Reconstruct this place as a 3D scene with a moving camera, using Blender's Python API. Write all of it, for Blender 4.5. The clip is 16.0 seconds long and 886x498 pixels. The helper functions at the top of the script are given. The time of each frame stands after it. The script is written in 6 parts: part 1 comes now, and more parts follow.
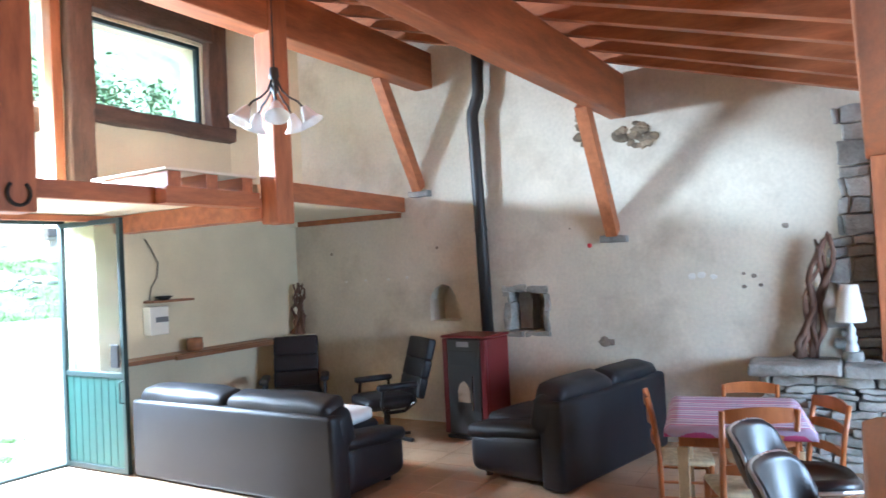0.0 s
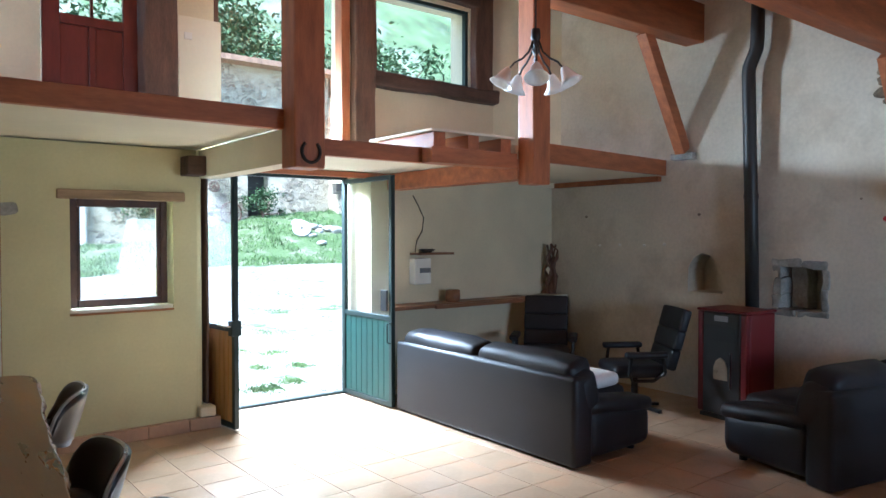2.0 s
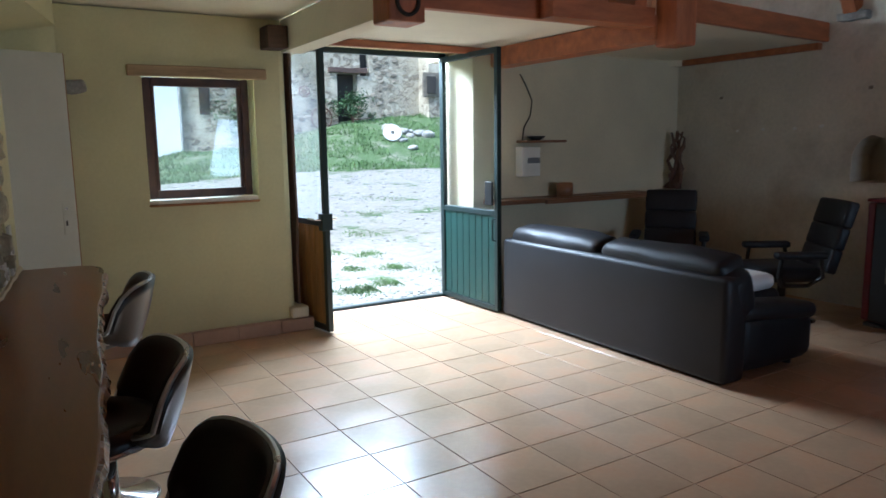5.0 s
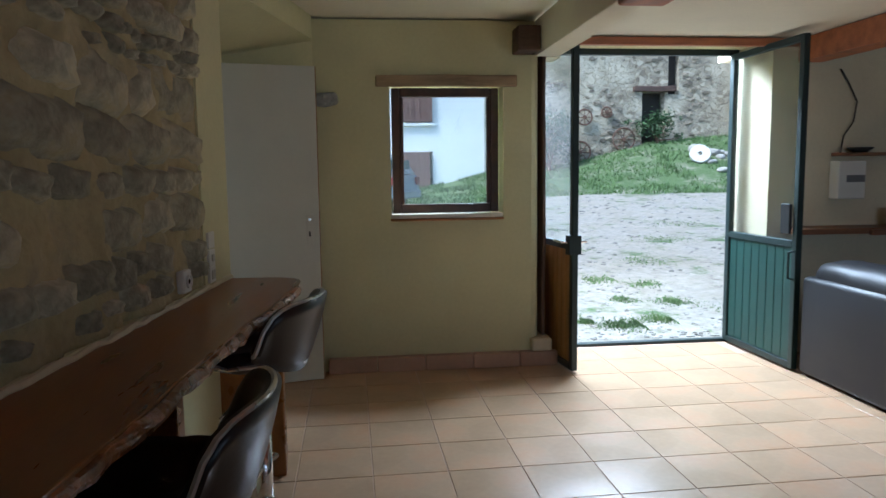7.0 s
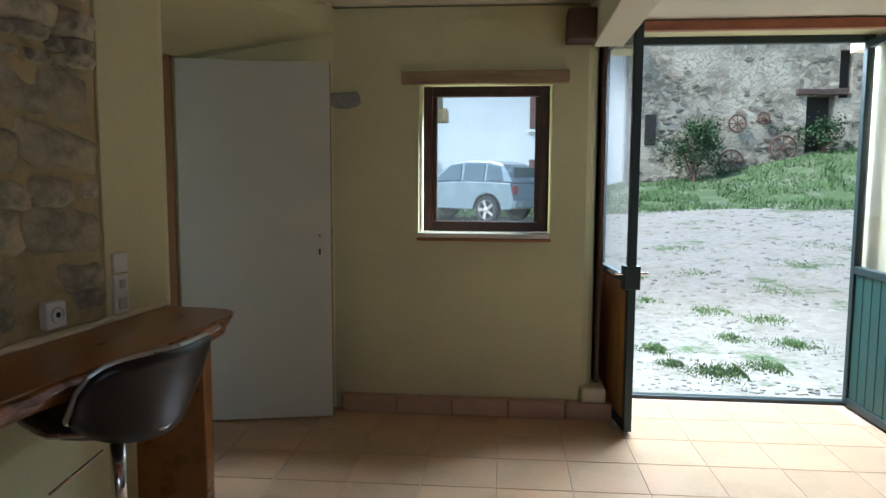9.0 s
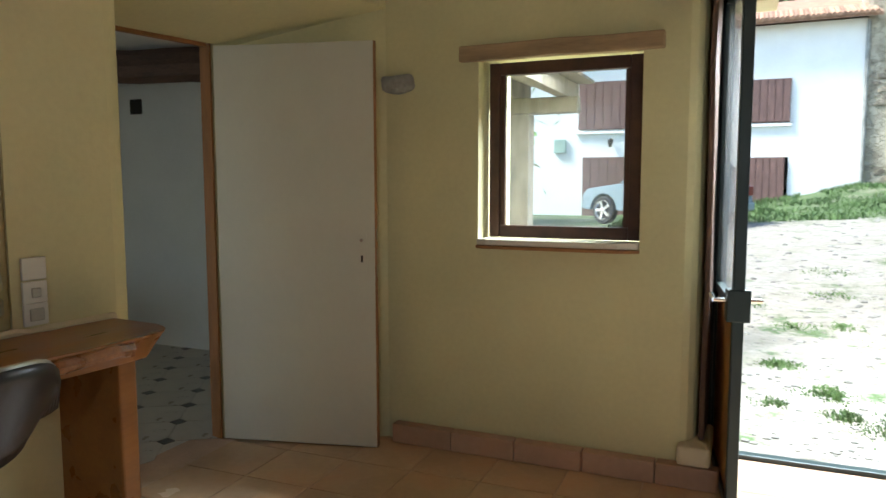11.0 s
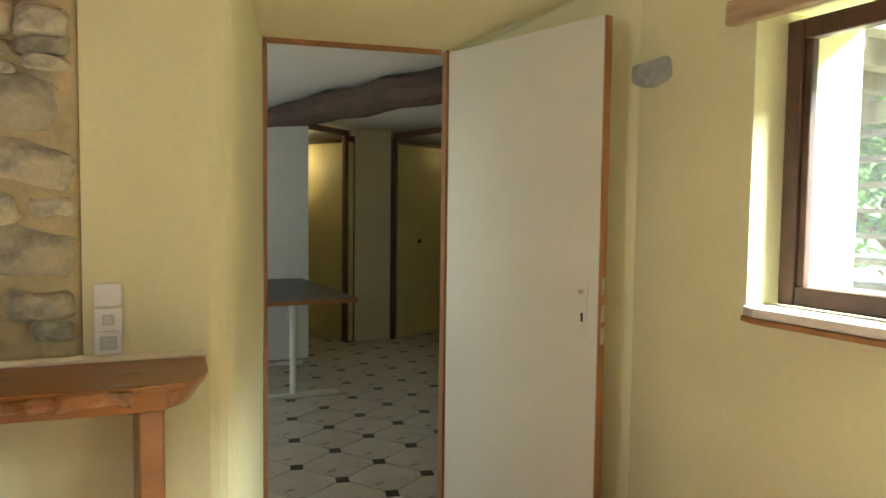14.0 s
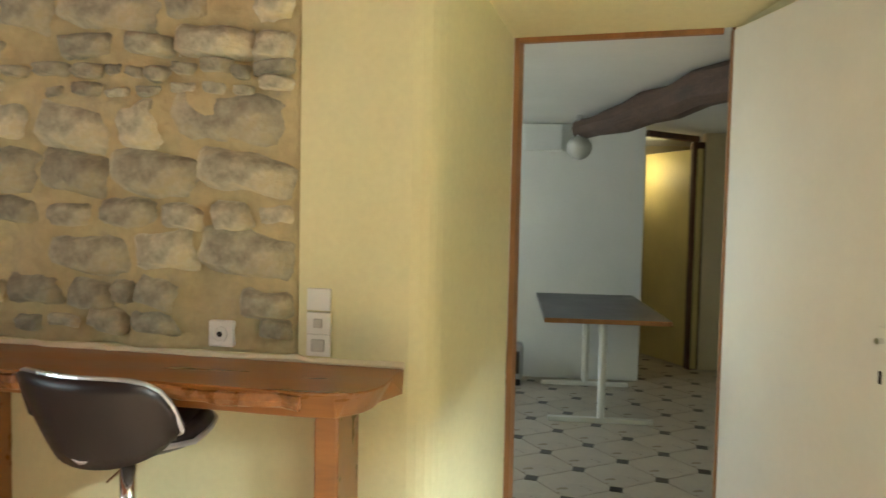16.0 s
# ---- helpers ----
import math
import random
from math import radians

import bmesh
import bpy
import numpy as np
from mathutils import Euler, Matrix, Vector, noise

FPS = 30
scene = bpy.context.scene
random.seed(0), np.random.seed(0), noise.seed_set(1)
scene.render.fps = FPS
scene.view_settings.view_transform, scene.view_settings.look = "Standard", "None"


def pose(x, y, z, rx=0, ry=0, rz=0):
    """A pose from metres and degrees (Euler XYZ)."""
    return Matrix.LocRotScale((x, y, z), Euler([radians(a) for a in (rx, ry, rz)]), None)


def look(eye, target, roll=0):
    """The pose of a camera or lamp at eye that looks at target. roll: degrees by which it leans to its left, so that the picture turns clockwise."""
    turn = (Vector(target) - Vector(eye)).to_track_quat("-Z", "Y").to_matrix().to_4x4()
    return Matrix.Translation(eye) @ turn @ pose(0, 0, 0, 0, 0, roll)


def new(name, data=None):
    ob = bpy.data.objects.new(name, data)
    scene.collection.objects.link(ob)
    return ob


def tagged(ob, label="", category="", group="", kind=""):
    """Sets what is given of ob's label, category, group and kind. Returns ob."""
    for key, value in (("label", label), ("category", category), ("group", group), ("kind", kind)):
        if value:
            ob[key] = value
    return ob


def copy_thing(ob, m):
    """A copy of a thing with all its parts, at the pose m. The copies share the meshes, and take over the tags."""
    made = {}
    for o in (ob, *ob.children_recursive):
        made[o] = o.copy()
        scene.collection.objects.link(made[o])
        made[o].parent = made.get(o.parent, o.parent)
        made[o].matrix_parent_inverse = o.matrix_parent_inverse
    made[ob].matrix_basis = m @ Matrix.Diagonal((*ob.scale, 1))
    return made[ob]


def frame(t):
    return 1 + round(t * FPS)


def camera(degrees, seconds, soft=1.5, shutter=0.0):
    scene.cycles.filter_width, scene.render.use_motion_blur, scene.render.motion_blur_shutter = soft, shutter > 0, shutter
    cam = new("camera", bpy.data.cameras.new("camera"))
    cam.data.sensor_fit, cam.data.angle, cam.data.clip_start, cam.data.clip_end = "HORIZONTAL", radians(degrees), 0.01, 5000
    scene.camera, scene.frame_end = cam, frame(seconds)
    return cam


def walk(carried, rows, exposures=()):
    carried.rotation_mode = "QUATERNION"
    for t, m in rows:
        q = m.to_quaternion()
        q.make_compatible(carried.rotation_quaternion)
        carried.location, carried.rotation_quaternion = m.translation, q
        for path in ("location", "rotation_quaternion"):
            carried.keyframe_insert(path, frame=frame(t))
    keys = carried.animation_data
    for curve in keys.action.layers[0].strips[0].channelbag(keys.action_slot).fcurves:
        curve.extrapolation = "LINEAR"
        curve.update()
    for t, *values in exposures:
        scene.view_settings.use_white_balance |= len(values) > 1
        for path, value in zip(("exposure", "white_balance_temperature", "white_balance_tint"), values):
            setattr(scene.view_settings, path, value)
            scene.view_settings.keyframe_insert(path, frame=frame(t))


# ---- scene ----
cam = camera(64.0, 16.0, 1.5, 0.3)
PATH = [
    (0, (-1.113, -5.97, 1.671), (0.596, -4.932, 1.714), -2.8),
    (0.5, (-1.113, -5.98, 1.678), (0.461, -4.748, 1.719), -1.1),
    (1, (-1.078, -5.997, 1.683), (0.327, -4.574, 1.69), -0.0),
    (1.5, (-1.079, -6.01, 1.689), (0.217, -4.488, 1.668), 0.2),
    (2, (-1.098, -6.004, 1.669), (0.136, -4.431, 1.622), -0.0),
    (2.5, (-1.118, -5.952, 1.65), (0.118, -4.381, 1.58), -0.1),
    (3, (-1.122, -5.859, 1.647), (0.183, -4.349, 1.52), 0.4),
    (5.5, (-0.654, -5.172, 1.406), (0.23, -3.41, 1.07), -1.4),
    (6, (-0.514, -5.075, 1.392), (0.209, -3.243, 1.047), -1.6),
    (6.5, (-0.348, -4.979, 1.383), (0.103, -3.049, 1.111), -0.7),
    (7, (-0.19, -4.813, 1.364), (0.03, -2.837, 1.145), -0.7),
    (7.5, (-0.048, -4.616, 1.386), (0.092, -2.633, 1.166), -1.2),
    (8, (0.183, -4.441, 1.386), (0.247, -2.451, 1.191), -1.3),
    (8.2, (0.259, -4.38, 1.4), (0.254, -2.39, 1.202), -0.8),
    (10.3, (1.031, -3.592, 1.377), (0.505, -1.671, 1.194), 0.2),
    (10.5, (1.087, -3.495, 1.378), (0.476, -1.6, 1.191), 0.2),
    (11, (1.212, -3.257, 1.357), (0.426, -1.428, 1.165), -0.1),
    (11.5, (1.357, -3.02, 1.366), (0.308, -1.325, 1.2), 0.1),
    (12, (1.394, -2.766, 1.343), (0.135, -1.22, 1.192), 0.2),
    (12.5, (1.432, -2.503, 1.36), (0.014, -1.101, 1.205), 0.2),
    (13, (1.507, -2.249, 1.357), (-0.042, -0.991, 1.232), 0.0),
    (13.5, (1.535, -2.004, 1.345), (-0.156, -0.943, 1.233), 0.2),
    (14, (1.509, -1.777, 1.361), (-0.28, -0.892, 1.243), 0.7),
    (14.5, (1.488, -1.588, 1.364), (-0.395, -0.92, 1.271), 0.2),
    (15, (1.472, -1.408, 1.354), (-0.486, -1.005, 1.287), 0.4),
    (15.5, (1.392, -1.256, 1.341), (-0.601, -1.099, 1.273), 0.5),
    (16, (1.336, -1.143, 1.362), (-0.653, -1.333, 1.263), 1.2),
]
walk(cam, [(t, look(eye, target, roll)) for t, eye, target, roll in PATH],
     [(0.0, 3.75, 4950, 5), (1.0, 3.2, 4950, 5), (2.0, 2.65, 4950, 5), (3.0, 2.45, 4950, 5), (5.5, 1.62, 5050, 5), (8.0, 1.35, 5150, 5), (10.5, 1.7, 5750, 4), (12.0, 2.6, 6150, 3), (14.0, 3.2, 6150, 1), (16.0, 3.5, 6000, 0)])

# ---- world and sun: bright, thinly clouded day ----
world = bpy.data.worlds.new("sky")
world.use_nodes = True
scene.world = world
wn = world.node_tree
sky = wn.nodes.new("ShaderNodeTexSky")
sky.sky_type = 'NISHITA'
sky.sun_disc = False
sky.sun_elevation = radians(50)
sky.sun_rotation = radians(250)
wn.links.new(sky.outputs[0], wn.nodes["Background"].inputs[0])
wn.nodes["Background"].inputs[1].default_value = 0.12
sun = new("sun", bpy.data.lights.new("sun", 'SUN'))
sun.data.energy = 3.0
sun.data.angle = radians(15)
sun.data.color = (1.0, 0.96, 0.9)
sun.matrix_world = look((-14, -5, 18), (0, 0, 0))


def opening_lamp(name, x, y, z, w, h, target, watts, color=(0.93, 0.97, 1.0)):
    """An area lamp added at or above an opening to stand in for daylight."""
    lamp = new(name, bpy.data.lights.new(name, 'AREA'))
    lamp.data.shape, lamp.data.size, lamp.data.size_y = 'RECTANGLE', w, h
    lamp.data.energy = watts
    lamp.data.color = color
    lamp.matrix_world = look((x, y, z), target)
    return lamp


# Lamps hung outside above the openings, out of view, strengthening the sky's light.
opening_lamp("door_sky", 1.85, 1.45, 2.86, 1.7, 0.5, (1.85, -1.0, 0.0), 162)
opening_lamp("glazing_sky", 1.9, 1.6, 5.15, 1.5, 0.7, (1.9, -4.0, 0.5), 3)
opening_lamp("upper_window_sky", 3.6, 1.6, 5.15, 1.3, 0.7, (3.6, -3.0, 0.8), 2)
# Added lamp at an assumed window behind the camera, brightening the stove wall.
opening_lamp("back_window_daylight", 3.1, -8.38, 1.4, 1.6, 1.1, (4.9, -5.0, 0.2), 14, (0.80, 0.90, 1.0))


# ---- materials ----
def mat(name, color, rough=0.7, metal=0.0, var=0.25, scale=3.0, fine=60.0, bump=0.15, stain=None, stain_scale=1.2,
        stain_amt=0.5, grain=None, island=0.0, objrand=0.0, spec=0.5, coat=0.0, bump_dist=0.01):
    """A surface with coarse and fine variation, optional stains, grain and relief."""
    m = bpy.data.materials.new(name)
    m.use_nodes = True
    n, l = m.node_tree.nodes, m.node_tree.links
    b = n["Principled BSDF"]
    b.inputs["Metallic"].default_value = metal
    b.inputs["Specular IOR Level"].default_value = spec
    b.inputs["Coat Weight"].default_value = coat
    co = n.new("ShaderNodeTexCoord")
    mp = n.new("ShaderNodeMapping")
    l.new(co.outputs["Object"], mp.inputs[0])
    if grain:
        mp.inputs["Scale"].default_value = grain
    n1 = n.new("ShaderNodeTexNoise")
    n1.inputs["Scale"].default_value, n1.inputs["Detail"].default_value = scale, 6
    n2 = n.new("ShaderNodeTexNoise")
    n2.inputs["Scale"].default_value, n2.inputs["Detail"].default_value = fine, 4
    l.new(mp.outputs[0], n1.inputs[0])
    l.new(mp.outputs[0], n2.inputs[0])
    add = n.new("ShaderNodeMath")
    add.operation = 'MULTIPLY_ADD'
    l.new(n2.outputs[0], add.inputs[0])
    add.inputs[1].default_value = 0.35
    l.new(n1.outputs[0], add.inputs[2])
    ramp = n.new("ShaderNodeValToRGB")
    c = Vector(color)
    ramp.color_ramp.elements[0].position, ramp.color_ramp.elements[1].position = 0.42, 0.95
    ramp.color_ramp.elements[0].color = (*(c * (1 - var)), 1)
    ramp.color_ramp.elements[1].color = (*[min(1, v) for v in c * (1 + var)], 1)
    l.new(add.outputs[0], ramp.inputs[0])
    out = ramp.outputs[0]
    if stain:
        n3 = n.new("ShaderNodeTexNoise")
        n3.inputs["Scale"].default_value, n3.inputs["Detail"].default_value = stain_scale, 8
        n3.inputs["Roughness"].default_value = 0.65
        l.new(co.outputs["Object"], n3.inputs[0])
        r3 = n.new("ShaderNodeValToRGB")
        r3.color_ramp.elements[0].position, r3.color_ramp.elements[1].position = 0.5, 0.72
        r3.color_ramp.elements[1].color = (stain_amt, stain_amt, stain_amt, 1)
        l.new(n3.outputs[0], r3.inputs[0])
        mx = n.new("ShaderNodeMix")
        mx.data_type = 'RGBA'
        l.new(r3.outputs[0], mx.inputs[0])
        l.new(out, mx.inputs[6])
        mx.inputs[7].default_value = (*stain, 1)
        out = mx.outputs[2]
    if island or objrand:
        hs = n.new("ShaderNodeHueSaturation")
        mr = n.new("ShaderNodeMapRange")
        amt = island or objrand
        mr.inputs[3].default_value, mr.inputs[4].default_value = 1 - amt, 1 + amt
        if island:
            l.new(n.new("ShaderNodeNewGeometry").outputs["Random Per Island"], mr.inputs[0])
        else:
            l.new(n.new("ShaderNodeObjectInfo").outputs["Random"], mr.inputs[0])
        l.new(mr.outputs[0], hs.inputs["Value"])
        l.new(out, hs.inputs["Color"])
        out = hs.outputs[0]
    l.new(out, b.inputs["Base Color"])
    rr = n.new("ShaderNodeMapRange")
    rr.inputs[3].default_value, rr.inputs[4].default_value = max(0.02, rough - 0.12), min(1, rough + 0.12)
    l.new(n1.outputs[0], rr.inputs[0])
    l.new(rr.outputs[0], b.inputs["Roughness"])
    if bump:
        bp = n.new("ShaderNodeBump")
        bp.inputs["Strength"].default_value, bp.inputs["Distance"].default_value = bump, bump_dist
        l.new(add.outputs[0], bp.inputs["Height"])
        l.new(bp.outputs[0], b.inputs["Normal"])
    return m


def glass_mat(name, tint=(0.96, 0.98, 0.97), dust_sheen=0.0):
    m = bpy.data.materials.new(name)
    m.use_nodes = True
    n, l = m.node_tree.nodes, m.node_tree.links
    n.remove(n["Principled BSDF"])
    tr, gl, mx, fr = (n.new("ShaderNodeBsdf" + k) for k in ("Transparent", "Glossy")), None, n.new("ShaderNodeMixShader"), n.new("ShaderNodeLayerWeight")
    tr, gl = tr
    tr.inputs[0].default_value = (*tint, 1)
    gl.inputs["Roughness"].default_value = 0.02
    fr.inputs[0].default_value = 0.5
    pw, ma = n.new("ShaderNodeMath"), n.new("ShaderNodeMath")
    pw.operation, ma.operation = 'POWER', 'MULTIPLY_ADD'
    pw.inputs[1].default_value, ma.inputs[1].default_value, ma.inputs[2].default_value = 5.0, 0.9, 0.045
    l.new(fr.outputs["Facing"], pw.inputs[0])
    l.new(pw.outputs[0], ma.inputs[0])
    l.new(ma.outputs[0], mx.inputs[0])
    l.new(tr.outputs[0], mx.inputs[1])
    l.new(gl.outputs[0], mx.inputs[2])
    last = mx
    # Translucent whitening: dust on the small window, also imitated sky reflection on door leaves.
    if dust_sheen:
        df, m2, nz, rp = n.new("ShaderNodeBsdfTranslucent"), n.new("ShaderNodeMixShader"), n.new("ShaderNodeTexNoise"), n.new("ShaderNodeMapRange")
        nz.inputs["Scale"].default_value = 1.2
        rp.inputs[1].default_value, rp.inputs[2].default_value, rp.inputs[3].default_value, rp.inputs[4].default_value = 0.3, 0.75, dust_sheen * 0.45, dust_sheen
        l.new(n.new("ShaderNodeTexCoord").outputs["Object"], nz.inputs[0])
        l.new(nz.outputs[0], rp.inputs[0])
        l.new(rp.outputs[0], m2.inputs[0])
        l.new(mx.outputs[0], m2.inputs[1])
        l.new(df.outputs[0], m2.inputs[2])
        last = m2
    l.new(last.outputs[0], n["Material Output"].inputs[0])
    return m


YELLOW = mat("yellow_limewash_plaster", (0.65, 0.605, 0.35), 0.9, var=0.1, scale=1.6, fine=40, bump=0.25, stain=(0.66, 0.55, 0.3), stain_amt=0.3)
CREAM = mat("cream_limewash_plaster", (0.68, 0.60, 0.42), 0.9, var=0.1, scale=1.6, fine=40, bump=0.25, stain=(0.5, 0.42, 0.3), stain_amt=0.25)
LIME = mat("stained_grey_lime_plaster", (0.62, 0.565, 0.45), 0.92, var=0.22, scale=0.9, fine=30, bump=0.5, stain=(0.34, 0.275, 0.185), stain_amt=0.6, stain_scale=1.3)
WHITEWASH = mat("white_painted_plaster", (0.74, 0.74, 0.72), 0.85, var=0.06, scale=2, fine=50, bump=0.15)
CEIL = mat("cream_ceiling_board", (0.74, 0.69, 0.55), 0.85, var=0.06, scale=2, fine=30, bump=0.1)
BEAM = mat("orange_stained_pine", (0.36, 0.125, 0.045), 0.55, var=0.35, scale=2.5, fine=18, bump=0.15, grain=(1, 6, 6))
BEAMY = mat("orange_stained_pine_lengthwise", (0.36, 0.125, 0.045), 0.55, var=0.35, scale=2.5, fine=18, bump=0.15, grain=(6, 1, 6))
BEAMZ = mat("orange_stained_pine_upright", (0.36, 0.125, 0.045), 0.55, var=0.35, scale=2.5, fine=18, bump=0.15, grain=(6, 6, 1))
BOARD = mat("orange_pine_boarding", (0.40, 0.13, 0.045), 0.6, var=0.3, scale=2, fine=14, bump=0.1, grain=(6, 1, 6), island=0.15)
OLDWOOD = mat("dark_weathered_timber", (0.115, 0.06, 0.038), 0.75, var=0.5, scale=2.5, fine=20, bump=0.6, grain=(5, 5, 1))
OLDWOODX = mat("dark_weathered_timber_lengthwise", (0.085, 0.05, 0.035), 0.75, var=0.5, scale=2.5, fine=20, bump=0.6, grain=(1, 5, 5))
PALEWOOD = mat("pale_brown_lintel_wood", (0.36, 0.25, 0.14), 0.75, var=0.3, scale=3, fine=22, bump=0.3, grain=(1, 6, 6))
BARWOOD = mat("polished_brown_counter_wood", (0.25, 0.095, 0.018), 0.3, var=0.28, scale=1.4, fine=14, bump=0.05, grain=(7, 1, 7), coat=0.15)
BARK = mat("live_edge_bark", (0.26, 0.11, 0.035), 0.28, var=0.7, scale=14, fine=60, bump=0.7)
SHELFWOOD = mat("brown_shelf_wood", (0.22, 0.10, 0.045), 0.5, var=0.35, scale=2.5, fine=18, bump=0.15, grain=(1, 6, 6))
TILE = mat("terracotta_floor_tile", (0.53, 0.365, 0.225), 0.23, var=0.14, scale=2.5, fine=30, bump=0.03, objrand=0.05, stain=(0.56, 0.28, 0.14), stain_amt=0.55, stain_scale=2.2, spec=0.65)
GROUT = mat("floor_grout", (0.44, 0.30, 0.205), 0.9, var=0.2, scale=4, fine=80, bump=0.3)
SKIRT = mat("tiled_plinth", (0.46, 0.29, 0.19), 0.5, var=0.15, scale=3, fine=30, bump=0.1, objrand=0.1)
LEATHER = mat("black_leather", (0.0115, 0.0108, 0.0135), 0.5, var=0.3, scale=5, fine=120, bump=0.16, spec=0.38)
LEATHERBROWN = mat("dark_brown_leatherette", (0.014, 0.010, 0.010), 0.35, var=0.3, scale=5, fine=150, bump=0.08)
PIPING = mat("silver_piping", (0.6, 0.6, 0.6), 0.3, metal=0.8, var=0.1, bump=0)
CHROME = mat("chrome", (0.75, 0.75, 0.76), 0.12, metal=1.0, var=0.05, bump=0)
GREEN = mat("green_painted_steel", (0.011, 0.055, 0.047), 0.45, var=0.2, scale=3, fine=60, bump=0.05)
GREENFRAME = mat("dark_green_steel_frame", (0.008, 0.022, 0.022), 0.45, var=0.2, scale=3, fine=60, bump=0.05)
OCHREPANEL = mat("varnished_ply_panel", (0.42, 0.22, 0.07), 0.45, var=0.25, scale=2.5, fine=16, bump=0.08, grain=(6, 6, 1))
GLASS = glass_mat("window_glass")
# Milky film of dust and imitated sky reflection, for the door leaves.
DUSTY_SHEEN = glass_mat("dusty_sky_sheen_glass", dust_sheen=0.07)
HAZY = glass_mat("hazy_window_glass", dust_sheen=0.035)
DOORPAINT = mat("grey_white_door_paint", (0.60, 0.585, 0.49), 0.5, var=0.05, scale=2.2, fine=40, bump=0.05, stain=(0.5, 0.46, 0.38), stain_amt=0.3)
RAWEDGE = mat("raw_pine_edge", (0.33, 0.15, 0.05), 0.6, var=0.25, scale=3, fine=20, bump=0.1, grain=(6, 6, 1))
FRAMEBROWN = mat("brown_varnished_frame", (0.075, 0.034, 0.020), 0.5, var=0.35, scale=3, fine=20, bump=0.15, grain=(4, 4, 4))
WHITEPLASTIC = mat("white_plastic", (0.72, 0.70, 0.64), 0.4, var=0.04, bump=0)
BLACKPLASTIC = mat("black_plastic", (0.012, 0.012, 0.013), 0.4, var=0.1, bump=0)
STONE = mat("grey_buff_rubble_stone", (0.42, 0.385, 0.265), 0.92, var=0.5, scale=9, fine=45, bump=1.0, objrand=0.28, stain=(0.48, 0.40, 0.21), stain_amt=1.0, stain_scale=8.0, bump_dist=0.02)
MORTAR = mat("rough_lime_mortar", (0.47, 0.385, 0.20), 0.95, var=0.25, scale=5, fine=35, bump=1.0, bump_dist=0.02, stain=(0.29, 0.26, 0.175), stain_amt=0.9, stain_scale=5)
GREYSTONE = mat("grey_slate_stone", (0.30, 0.29, 0.26), 0.9, var=0.4, scale=5, fine=40, bump=0.8, objrand=0.2, bump_dist=0.02)
# Near black for dark parts; also paints the shade inside holes and openings.
DARK = mat("dark_part_and_shade", (0.03, 0.025, 0.02), 0.95, var=0.3, bump=0.2)


# ---- mesh helpers ----
def part(name, bm, material, parent=None, label="", smooth=False):
    me = bpy.data.meshes.new(name)
    bm.to_mesh(me)
    bm.free()
    me.materials.append(material)
    if smooth:
        for p in me.polygons:
            p.use_smooth = True
    ob = new(name, me)
    if parent:
        ob.parent = parent
    if label:
        ob["label"] = label
    return ob


def thing(name, label, category, group="", m=None, kind=""):
    ob = tagged(new(name), label, category, group, kind)
    ob.matrix_world = m or Matrix()
    return ob


def box(x0, x1, y0, y1, z0, z1, bevel=0.0, bm=None, seg=2, m=None):
    """A box; given bm, it is added to that."""
    b = bmesh.new()
    bmesh.ops.create_cube(b, size=1)
    bmesh.ops.transform(b, matrix=Matrix.Translation(((x0 + x1) / 2, (y0 + y1) / 2, (z0 + z1) / 2)) @ Matrix.Diagonal((x1 - x0, y1 - y0, z1 - z0, 1)), verts=b.verts)
    if bevel:
        bmesh.ops.bevel(b, geom=b.edges[:], offset=bevel, segments=seg, profile=0.5, affect='EDGES')
    if m:
        b.transform(m)
    return merge(b, bm)


def merge(b, bm):
    if bm is None:
        return b
    me = bpy.data.meshes.new("tmp")
    b.to_mesh(me)
    b.free()
    bm.from_mesh(me)
    bpy.data.meshes.remove(me)
    return bm


def rod(p, q, r, r2=None, n=12, bm=None):
    """A round bar from p to q."""
    p, q = Vector(p), Vector(q)
    b = bmesh.new()
    bmesh.ops.create_cone(b, cap_ends=True, segments=n, radius1=r, radius2=r if r2 is None else r2, depth=(q - p).length)
    b.transform(Matrix.Translation((p + q) / 2) @ (q - p).to_track_quat('Z', 'Y').to_matrix().to_4x4())
    return merge(b, bm)


def bar(p, q, w, h, bevel=0.004, bm=None):
    """A rectangular bar from p to q, w wide level, h high."""
    p, q = Vector(p), Vector(q)
    d = (q - p).normalized()
    side = d.cross(Vector((0, 0, 1)))
    side = side.normalized() if side.length > 1e-4 else Vector((1, 0, 0))
    up = side.cross(d)
    b = box(-w / 2, w / 2, 0, (q - p).length, -h / 2, h / 2, bevel)
    b.transform(Matrix.Translation(p) @ Matrix((side, d, up)).transposed().to_4x4())
    return merge(b, bm)


